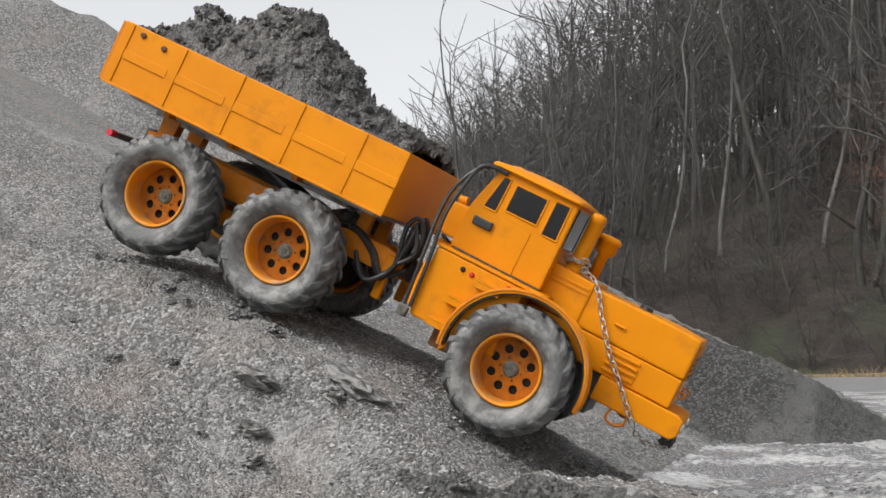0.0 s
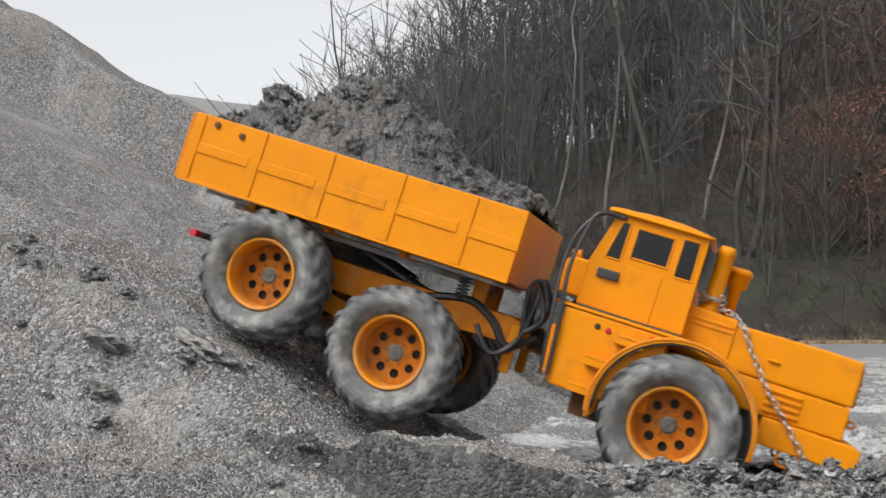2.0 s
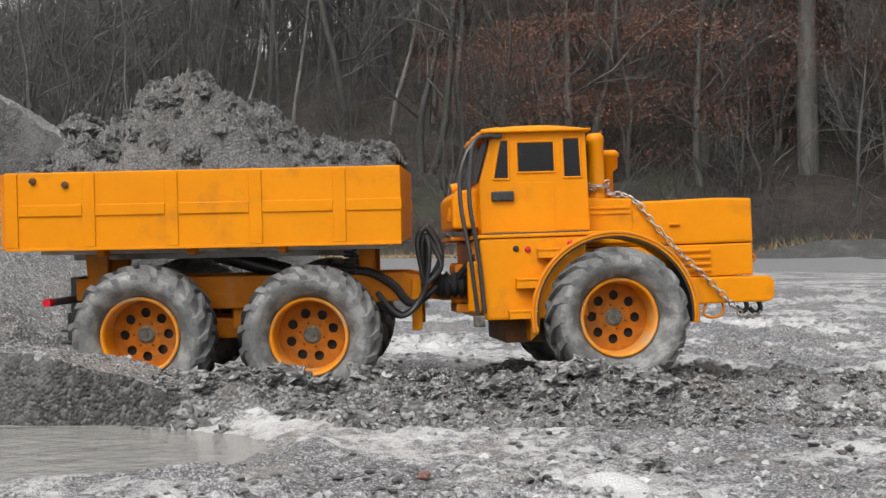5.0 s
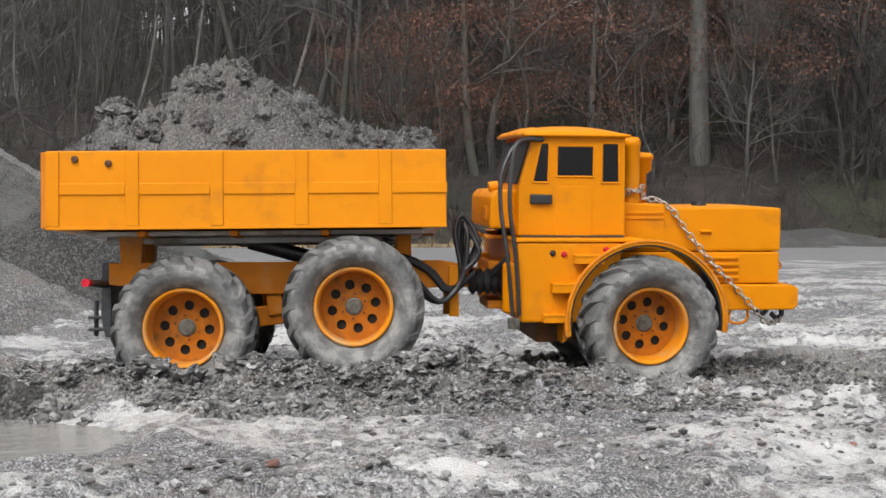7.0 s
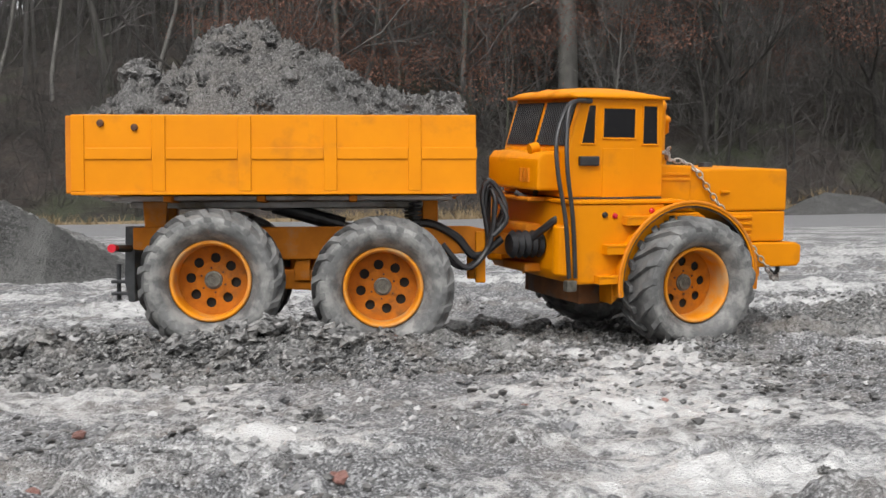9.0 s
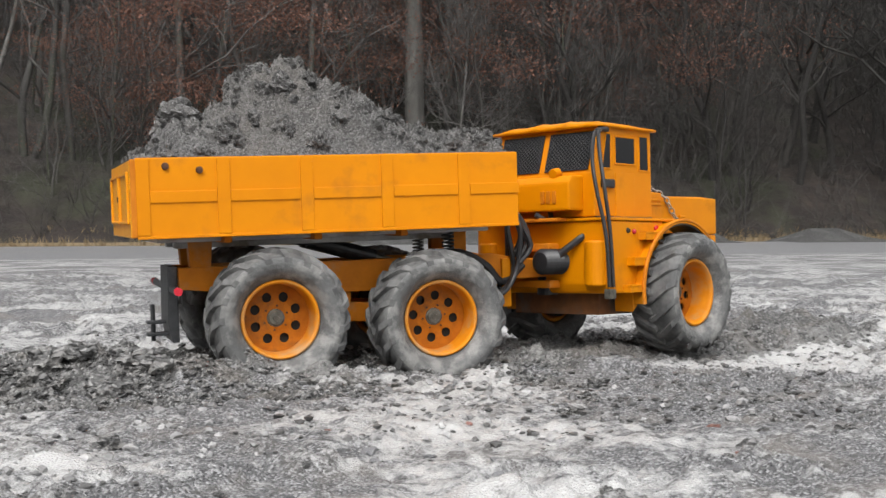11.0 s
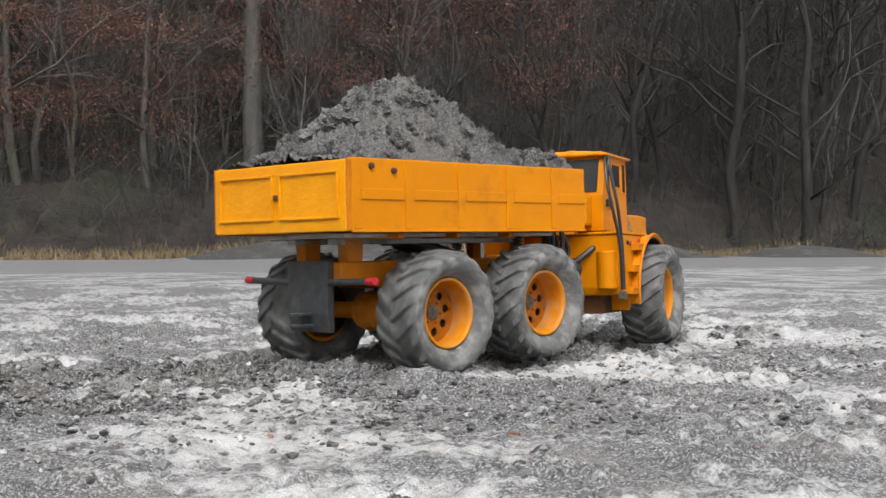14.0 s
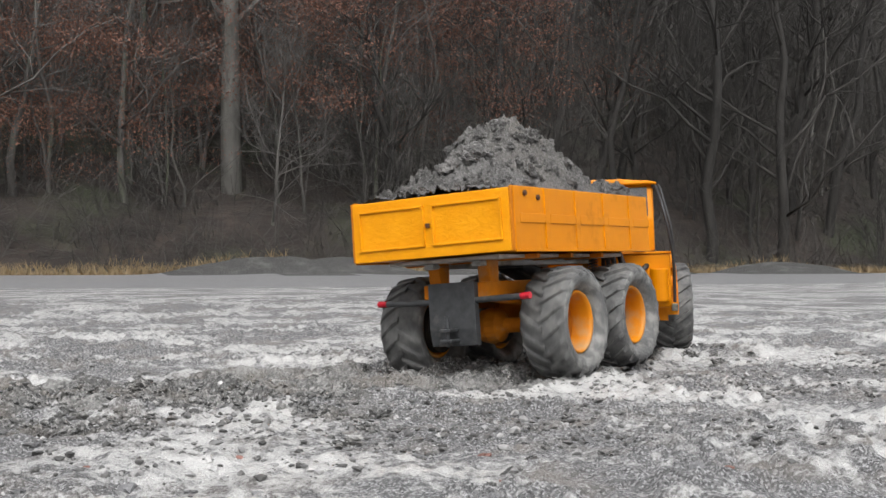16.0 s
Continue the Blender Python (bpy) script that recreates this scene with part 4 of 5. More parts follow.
    for s in (-1, 1):
        fp("tank", lathe([(0.0, 0.118), (0.018, 0.118), (0.02, 0.121), (0.02, 0.188), (0.018, 0.191), (0.0, 0.191)], 24, "Z"), ORANGE, "upright orange tank", False)
        me = F[-1].data
        for v in me.vertices:
            v.co.x -= 0.186
            v.co.y += s * (FW - 0.026)
        for (a, b, c, d) in ((1010, 1060, 465, 449), (972, 1018, 516, 499), (958, 1005, 568, 553)):
            x0, z0 = pt(a, c, True)
            x1, z1 = pt(b, d, True)
            st = part("step", blocks((x0, x1, *sorted((s * (FW - 0.001), s * (FW + 0.016))), z1 - 0.003, z1), (x0, x1, *sorted((s * (FW + 0.012), s * (FW + 0.015))), z0, z1 - 0.003),
                                     (x0, x0 + 0.003, *sorted((s * (FW - 0.001), s * (FW + 0.012))), z0, z1 - 0.003), (x1 - 0.003, x1, *sorted((s * (FW - 0.001), s * (FW + 0.012))), z0, z1 - 0.003),
                                     bevel=0.0008), ORANGE, body)
        for px, py, m, lb in ((975, 447, HOLE, ""), (995, 449, RED_LENS, "small red marker lamp"), (1068, 441, RED_LENS, "small red marker lamp")):
            x, z = pt(px, py, True)
            lm = part("marker_lamp", lathe([(0.0, s * (FW + 0.004)), (0.003, s * (FW + 0.0035)), (0.0042, s * (FW + 0.002)), (0.0046, s * (FW - 0.001))], 14), m, body, lb)
            lm.location = (x, 0, z)
    # wheel arches
    for s in (-1, 1):
        bm = bmesh.new()
        ya, yb = sorted((s * 0.100, s * 0.158))
        prev = None
        for i in range(33):
            a = radians(188 - 196 * i / 32)
            if i == 0:
                a = radians(190)
            ring = []
            for r, y in ((0.1125, ya), (0.1125, yb), (0.1165, yb), (0.1165, ya)):
                ring.append(bm.verts.new((r * math.cos(a) * 1.02, y, 0.108 + r * math.sin(a))))
            if prev:
                for j in range(4):
                    bm.faces.new((prev[j], prev[(j + 1) % 4], ring[(j + 1) % 4], ring[j]))
            else:
                bm.faces.new(ring)
            prev = ring
        bm.faces.new(prev[::-1])
        bmesh.ops.recalc_face_normals(bm, faces=bm.faces[:])
        arch = fp("mudguard", bm, ORANGE, "rounded orange mudguard over the tyre")
        # black band added under the arch to give the gap over the tyre its shade
        shade_band = bmesh.new()
        last = None
        for i in range(31):
            a = radians(187 - 194 * i / 30)
            ring = [shade_band.verts.new((r * math.cos(a) * 1.02, s * y, 0.108 + r * math.sin(a))) for r, y in ((0.1095, 0.102), (0.1095, 0.1555), (0.1120, 0.1555), (0.1120, 0.102))]
            if last:
                for j in range(4):
                    shade_band.faces.new((last[j], last[(j + 1) % 4], ring[(j + 1) % 4], ring[j]))
            last = ring
        bmesh.ops.recalc_face_normals(shade_band, faces=shade_band.faces[:])
        part("arch_liner", shade_band, BLACK, arch, "added black band standing for the shade inside the mudguard")
        lip = bmesh.new()
        for rr in (0.1175,):
            tube([(rr * math.cos(radians(190 - 198 * i / 30)) * 1.02, s * 0.157, 0.108 + rr * math.sin(radians(190 - 198 * i / 30))) for i in range(31)], 0.0028, 8, lip, steps=1)
        part("rolled_lip", lip, ORANGE_DULL, arch)
        for yy in (0.118, 0.138):
            lp = tube([(0.117 * math.cos(radians(70 - 75 * i / 16)) * 1.02, s * yy, 0.108 + 0.117 * math.sin(radians(70 - 75 * i / 16))) for i in range(17)], 0.0022, 6, steps=1)
            part("pressed_ridge", lp, ORANGE, arch)
        fp("arch_back", prism([(-0.120, 0.075), (-0.108, 0.085), (-0.100, 0.14), (-0.06, 0.195), (-0.035, 0.220), (-0.125, 0.19)], *sorted((s * 0.10, s * (FW - 0.004))), 0.001), ORANGE, "arch backing plate")
    # bonnet
    HY, HX1, HZ = 0.076, 0.234, 0.272
    hood = fp("bonnet", prism([(-0.035, 0.156), (HX1, 0.156), (HX1, 0.2045), (-0.035, 0.2045)], -HY, HY, 0.003), ORANGE, "long orange bonnet with louvres")
    part("bonnet_top", prism([(-0.035, 0.2055), (HX1 + 0.001, 0.2055), (HX1 + 0.001, HZ), (HX1 - 0.05, HZ + 0.002), (0.02, HZ - 0.001), (-0.035, HZ - 0.002)], -HY - 0.001, HY + 0.001, 0.004), ORANGE, hood)
    part("cowl", prism([(-0.030, 0.210), (0.050, 0.210), (0.050, HZ + 0.005), (-0.030, HZ + 0.008)], -HY - 0.004, HY + 0.004, 0.003), ORANGE, hood)
    part("cowl_vent", blocks((-0.020, 0.046, -HY - 0.006, -HY - 0.003, HZ - 0.010, HZ - 0.006), (-0.020, 0.046, -HY - 0.006, -HY - 0.003, HZ - 0.018, HZ - 0.014), bevel=0.0008), ORANGE, hood)
    for s in (-1, 1):
        for k in range(4):
            part("louvre", blocks((0.115, 0.168, *sorted((s * (HY - 0.001), s * (HY + 0.004))), 0.163 + 0.010 * k, 0.168 + 0.010 * k), bevel=0.0015), ORANGE, hood)
        part("bonnet_catch", rod((0.105, s * (HY + 0.004), 0.236), (0.122, s * (HY + 0.004), 0.236), 0.0025, 8), ORANGE, hood)
    part("grille", blocks((HX1 - 0.001, HX1 + 0.004, -HY + 0.012, HY - 0.012, 0.205, HZ - 0.008), bevel=0.001), ORANGE_DULL, hood)
    part("grille_bar", blocks(*[(HX1 + 0.003, HX1 + 0.006, -HY + 0.014, HY - 0.014, 0.21 + 0.010 * i, 0.214 + 0.010 * i) for i in range(4)], bevel=0.001), DARK_METAL, hood)
    cap_ = part("filler_cap", lathe([(0.0, HZ + 0.009), (0.011, HZ + 0.008), (0.012, HZ)], 16, "Z"), BLACK, hood)
    cap_.location.x = 0.13
    bump = fp("front_frame", prism([(0.12, 0.115), (HX1 + 0.022, 0.115), (HX1 + 0.030, 0.122), (HX1 + 0.030, 0.149), (HX1 + 0.020, 0.154), (0.12, 0.1555)], -HY - 0.006, HY + 0.006, 0.003), ORANGE, "orange front frame and bumper")
    for s in (-1, 1):
        hl = part("headlamp", lathe([(0.0, 0.004), (0.006, 0.003), (0.0075, 0.0)], 16, "X"), CLEAR_LENS, bump, "small round clear headlamp")
        hl.location = (HX1 + 0.030, s * (HY - 0.01), 0.138)
        part("tow_hook", tube([(HX1 + 0.02, s * 0.03, 0.121), (HX1 + 0.026, s * 0.03, 0.104), (HX1 + 0.018, s * 0.03, 0.096), (HX1 + 0.008, s * 0.03, 0.104)], 0.004, 8), DARK_METAL, bump)
        part("side_loop", tube([(0.158, s * HY, 0.117), (0.155, s * HY, 0.099), (0.170, s * HY, 0.094), (0.184, s * HY, 0.101), (0.184, s * HY, 0.117)], 0.0022, 8), ORANGE_DULL, bump)
        part("front_eye", tube([(HX1 + 0.002, s * 0.05, 0.185), (HX1 + 0.012, s * 0.05, 0.185), (HX1 + 0.012, s * 0.05, 0.177), (HX1 + 0.002, s * 0.05, 0.177)], 0.0018, 6), ORANGE_DULL, hood)
    fp("belly_frame", blocks((0.0, 0.12, -0.055, 0.055, 0.085, 0.16)), DARK_METAL, "dark engine frame")
    fp("front_axle", lathe([(0.014, -0.115), (0.014, -0.03), (0.032, -0.018), (0.036, 0.0), (0.032, 0.018), (0.014, 0.03), (0.014, 0.115)], 20), ORANGE_DULL, "front axle housing")
    for v in F[-1].data.vertices:
        v.co.z += 0.104
    # exhaust and air cleaner beside the cab
    ex = fp("air_cleaner", lathe([(0.0, HZ), (0.016, HZ), (0.016, HZ + 0.012), (0.0125, HZ + 0.016), (0.0125, HZ + 0.09), (0.0135, HZ + 0.092), (0.0135, HZ + 0.1), (0.010, HZ + 0.106), (0.0, HZ + 0.107)], 24, "Z"), ORANGE,
            "upright orange stack in front of the cab")
    st2 = fp("air_intake", lathe([(0.0, HZ), (0.009, HZ), (0.009, HZ + 0.05), (0.017, HZ + 0.056), (0.017, HZ + 0.072), (0.0195, HZ + 0.073), (0.0195, HZ + 0.079), (0.015, HZ + 0.083), (0.0, HZ + 0.084)], 24, "Z"), ORANGE,
             "orange capped air intake")
    for o, dx, dy in ((ex, 0.004, -0.050), (st2, 0.030, -0.012)):
        for v in o.data.vertices:
            v.co.x += dx
            v.co.y += dy
        o.data.polygons.foreach_set("use_smooth", [True] * len(o.data.polygons))
    # long hoses from the roof to the side box
    for k in range(2):
        y = -CY - 0.008 - 0.007 * k
        pts = [(CX0 + 0.02, y + 0.004, CZ1 - 0.006), (CX0 - 0.006, y, CZ1 - 0.014), (CX0 - 0.028 + 0.012 * k, y - 0.01, 0.32), (CX0 - 0.031 + 0.012 * k, y - 0.02, 0.27), (CX0 - 0.022 + 0.012 * k, -FW - 0.006, 0.20), (-0.197 + 0.010 * k, -FW - 0.006, 0.117)]
        fp("long_hose", tube(pts, 0.0032, 8), BLACK, "long black hydraulic hose")
    fp("hose_coupling", blocks((-0.203, -0.187, -FW - 0.012, -FW + 0.001, 0.098, 0.114), bevel=0.002), HUB_GREY, "steel hose coupling")
    # bellows and pivot yoke
    prof = []
    for i in range(13):
        prof.append((0.021 if i % 2 else 0.015, -0.245 + 0.0055 * i))
    bl = lathe([(0.0, -0.246)] + prof + [(0.0, -0.178)], 24, "X")
    ob = fp("bellows", bl, BLACK, "ribbed black rubber bellows")
    for v in ob.data.vertices:
        v.co.y -= 0.045
        v.co.z += 0.158
    fp("pivot_yoke", blocks((-0.215, -0.15, -0.04, 0.04, 0.115, 0.128), (-0.215, -0.15, -0.04, 0.04, 0.175, 0.188), bevel=0.003), ORANGE_DULL, "orange pivot yoke")
    fp("elbow_hose", tube([(-0.215, -0.052, 0.165), (-0.20, -0.075, 0.185), (-0.19, -0.088, 0.197), (-0.175, -0.09, 0.2)], 0.006, 8), BLACK, "black elbow hose")
    fp("looped_hose", tube([(-0.225, -0.02, 0.235), (-0.2, -0.03, 0.225), (-0.19, -0.02, 0.25), (CX0 - 0.028, -0.03, 0.275)], 0.004, 8), DARK_METAL, "grey hose loop behind the cab")
    fp("rear_shelf", blocks((-0.222, -0.18, -0.06, 0.07, 0.223, 0.229)), ORANGE_DULL, "dirty shelf behind the cab")


def build_chain():
    """Steel chain from the stack over the bonnet side to the front hook, one link after another."""
    top = tagged(new("steel_chain"), "rusty steel link chain hanging over the orange bonnet", "chain")
    HY, HX1, HZ = 0.076, 0.234, 0.272
    pts = [Vector(p) for p in ((0.012, -0.062, HZ + 0.014), (0.040, -0.070, HZ + 0.0115), (0.060, -HY - 0.006, HZ - 0.004), (0.08, -HY - 0.009, 0.238), (0.115, -HY - 0.013, 0.195), (0.155, -HY - 0.014, 0.155), (0.19, -HY - 0.014, 0.118),
                               (0.212, -HY - 0.002, 0.096), (0.235, -0.06, 0.092), (HX1 + 0.024, -0.032, 0.096))]
    dense = []
    for a, b in zip(pts, pts[1:]):
        for k in range(40):
            dense.append(a.lerp(b, k / 40))
    link = bmesh.new()
    ring = [Vector((math.cos(a) * (0.0066 if abs(math.cos(a)) > 0.3 else 0.0066), math.sin(a) * 0.0042, 0)) for a in [2 * math.pi * i / 14 for i in range(14)]]
    vs = []
    for i, p in enumerate(ring):
        d = (ring[(i + 1) % 14] - ring[i - 1]).normalized()
        u = d.cross(Vector((0, 0, 1)))
        vs.append([link.verts.new(p + 0.0013 * (math.cos(t) * u + math.sin(t) * Vector((0, 0, 1)))) for t in [2 * math.pi * j / 6 for j in range(6)]])
    for i in range(14):
        for j in range(6):
            link.faces.new((vs[i][j], vs[i - 1][j], vs[i - 1][(j + 1) % 6], vs[i][(j + 1) % 6]))
    me = bpy.data.meshes.new("chain_link")
    bmesh.ops.recalc_face_normals(link, faces=link.faces[:])
    link.to_mesh(me)
    link.free()
    me.materials.append(STEEL)
    me.polygons.foreach_set("use_smooth", [True] * len(me.polygons))
    acc, last, n = 0.0, dense[0], 0
    rnd = random.Random(3)

    def place(p, d, n):
        o = new("chain_link", me)
        o.parent = top
        q = d.to_track_quat("X", "Z").to_matrix().to_4x4()
        o.matrix_basis = Matrix.Translation(p) @ q @ pose(0, 0, 0, 90 * (n % 2) + rnd.uniform(-12, 12) + 25)
    for i in range(1, len(dense)):
        acc += (dense[i] - last).length
        if acc > 0.0102:
            place(dense[i], (dense[min(i + 3, len(dense) - 1)] - dense[i - 3]).normalized(), n)
            acc, n = 0.0, n + 1
        last = dense[i]
    # the loose tangle round the stack
    for k in range(18):
        a = k * 0.8 + rnd.uniform(-0.3, 0.3)
        place(Vector((0.004 + 0.019 * math.cos(a), -0.050 + 0.019 * math.sin(a), HZ + 0.014 + 0.0008 * k + rnd.uniform(-0.004, 0.006))), Vector((-math.sin(a), math.cos(a), rnd.uniform(-0.2, 0.2))), k)
    return top


def build_load():
    """Heap of damp grit, clods standing out of it."""
    x0, x1, w = BX0 + 0.004, BX1 - 0.008, BW - 0.007
    nx, ny = 230, 130
    xs, ys = np.linspace(x0, x1, nx), np.linspace(-w, w, ny)
    verts, faces = [], []
    L = x1 - x0
    for x in xs:
        for y in ys:
            u, v = (x - x0) / L, y / w
            prof = np.interp(u, (0, 0.05, 0.085, 0.12, 0.17, 0.25, 0.28, 0.31, 0.36, 0.45, 0.50, 0.55, 0.60, 0.63, 0.68, 0.73, 0.80, 0.88, 0.95, 1.0),
                             (0.010, 0.022, 0.048, 0.058, 0.054, 0.062, 0.096, 0.126, 0.140, 0.142, 0.126, 0.108, 0.106, 0.094, 0.066, 0.046, 0.034, 0.030, 0.036, 0.018))
            off = (-0.22 - v) / 0.78 if v < -0.22 else (v + 0.22) / 1.22
            z = prof * max(0.0, 1 - off ** (3.5 if u > 0.82 else 1.5)) + 0.006 * (1 - abs(v) ** 6)
            p = Vector((x * 9, y * 9, 3.1))
            big = noise.noise(p * 1.7) * 0.022 + noise.noise(p * 4.3) * 0.012
            rough = abs(noise.noise(p * 5.0)) * 0.030 + abs(noise.noise(p * 12)) * 0.018 + abs(noise.noise(p * 24)) * 0.014 + noise.noise(p * 45) * 0.007 + noise.noise(p * 80) * 0.004
            k = min(1, prof / 0.05) * (1 - abs(v) ** 4)
            z += big * k + rough * (0.35 + 0.65 * k) - 0.014 * (0.3 + 0.7 * k)
            verts.append((x, y, BZ1 - 0.008 + max(z, -0.004)))
    base = len(verts)
    verts += [(x, y, BZ0 + 0.0085) for x in (x0, x1) for y in (-w, w)]
    for i in range(nx - 1):
        for j in range(ny - 1):
            a = i * ny + j
            faces.append((a, a + ny, a + ny + 1, a + 1))
    me = bpy.data.meshes.new("gravel_load")
    me.from_pydata(verts[:base], [], faces)
    me.materials.append(LOAD)
    me.polygons.foreach_set("use_smooth", [True] * len(me.polygons))
    top = tagged(new("gravel_load", me), "heap of damp grey gravel and clods piled above the orange box", "gravel heap")
    rnd = random.Random(11)
    rocks = [rock_mesh("load_clod", s, LOAD_CLOD, 0.7, 3) for s in range(5)]
    vz = {(i, j): verts[i * ny + j] for i in range(nx) for j in range(ny)}
    big = [(0.13, -0.35, 0.030), (0.10, -0.1, 0.022), (0.16, -0.55, 0.018), (0.36, -0.2, 0.030), (0.44, -0.1, 0.026), (0.60, -0.1, 0.018), (0.55, -0.5, 0.016), (0.40, -0.55, 0.02), (0.93, -0.25, 0.018), (0.97, -0.5, 0.012),
           (0.06, -0.6, 0.012), (0.02, -0.85, 0.008), (0.30, 0.1, 0.022), (0.5, 0.2, 0.02), (0.7, -0.4, 0.012)]
    for k in range(290):
        if k < len(big):
            u, v, s = big[k]
            s *= 0.85
        else:
            u, v, s = rnd.uniform(0.01, 0.99), rnd.uniform(-0.93, 0.93), rnd.uniform(0.004, 0.014)
        q = vz[(int(u * (nx - 1)), int((v + 1) / 2 * (ny - 1)))]
        o = new("clod", rocks[k % 5])
        o.parent = top
        o.matrix_basis = Matrix.Translation((q[0], q[1], q[2] + s * 0.10)) @ pose(0, 0, 0, rnd.uniform(0, 360), rnd.uniform(0, 360), rnd.uniform(0, 360)) @ Matrix.Diagonal((s, s * rnd.uniform(0.75, 1), s * rnd.uniform(0.6, 0.9), 1))
    return top


# ---- bare wood on the bank ----
def grow_tree(seed, height, spread_, lean, limbs, stout=1.0, bark=None, stems=1, low=0.14, wander=0.011, twig=None):
    """One or more tapered stems and a crown of limbs, branches and twigs; returns the two meshes."""
    rnd = random.Random(seed)
    trunk, crown = bmesh.new(), bmesh.new()
    n = 10

    def branch(p, d, length, r, depth):
        q, line = p.copy(), [p.copy()]
        steps = 4 if depth < 2 else 3
        for i in range(steps):
            d = (d + Vector((rnd.gauss(0, 0.26), rnd.gauss(0, 0.26), rnd.gauss(0.09, 0.18)))).normalized()
            q = q + d * length / steps
            line.append(q.copy())
        tube(line, r, (5, 4, 3, 3)[depth], crown, taper=r * 0.35, steps=1)
        if depth >= 3:
            return
        for k in range((5, 4, 3)[depth]):
            side = Vector((rnd.gauss(0, 1), rnd.gauss(0, 1), rnd.gauss(0.3, 0.6))).normalized()
            branch(line[rnd.randint(1, steps)], (d * 0.6 + side * 0.75).normalized(), length * rnd.uniform(0.36, 0.62), max(r * 0.48, 0.0028), depth + 1)
    for st in range(stems):
        r0 = height * rnd.uniform(0.0052, 0.0068) * stout
        base = Vector((rnd.gauss(0, 0.25), rnd.gauss(0, 0.25), -0.5)) * (stems > 1) + Vector((0, 0, -0.5 * (stems == 1)))
        tilt = lean + (rnd.uniform(-1.6, 1.6) if stems > 1 else 0)
        tilt_y = rnd.uniform(-1, 1) * wander / 0.011
        pts, drift = [base], Vector((0, 0, 0))
        top = height * (1 if st == 0 else rnd.uniform(0.7, 0.95))
        for i in range(1, n + 1):
            f = i / n
            drift = drift + Vector((rnd.gauss(0, wander), rnd.gauss(0, wander), 0)) * height
            pts.append(base + drift + Vector((tilt * f * top * 0.1, tilt_y * f * top * 0.1, f * top)))
        tube(pts, r0 * 1.3, 8, trunk, taper=r0 * 0.15, steps=2)
        for k in range(max(4, limbs // stems)):
            f = low + (0.97 - low) * rnd.random() ** 1.15
            i = f * n
            a = pts[int(i)].lerp(pts[min(int(i) + 1, n)], i % 1)
            ang = rnd.uniform(0, 2 * math.pi)
            branch(a, Vector((math.cos(ang), math.sin(ang), rnd.uniform(0.35, 1.3))).normalized(), height * spread_ * (1.1 - 0.75 * f) * rnd.uniform(0.5, 1.1), r0 * 0.45 * (1.1 - f * 0.7), 0)
    out = []
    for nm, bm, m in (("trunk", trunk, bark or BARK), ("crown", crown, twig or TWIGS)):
        me = bpy.data.meshes.new(nm)
        bm.to_mesh(me)
        bm.free()
        me.materials.append(m)
        me.polygons.foreach_set("use_smooth", [True] * len(me.polygons))
        out.append(me)
    return out


def leaf_cloud(seed, n, w, h):
    """Withered leaves that stayed on, in uneven sprays."""
    rs = np.random.RandomState(seed)
    sprays = rs.uniform(-1, 1, (70, 3)) * (w, w, h) + (0, 0, h * 1.1)
    c = sprays[rs.randint(70, size=n)] + rs.normal(0, 0.15, (n, 3)) * (w, w, h * 0.45)
    u = rs.normal(0, 1, (n, 3))
    u /= np.linalg.norm(u, axis=1)[:, None]
    v = np.cross(u, rs.normal(0, 1, (n, 3)))
    v /= np.linalg.norm(v, axis=1)[:, None]
    q = rs.uniform(0.012, 0.026, (n, 1))
    V = np.stack([c - u * q, c + v * q * 0.55, c + u * q, c - v * q * 0.55], 1).reshape(-1, 3)
    me = bpy.data.meshes.new("withered_leaves")
    me.from_pydata(V.tolist(), [], np.arange(4 * n).reshape(-1, 4).tolist())
    me.materials.append(LEAF)
    return me


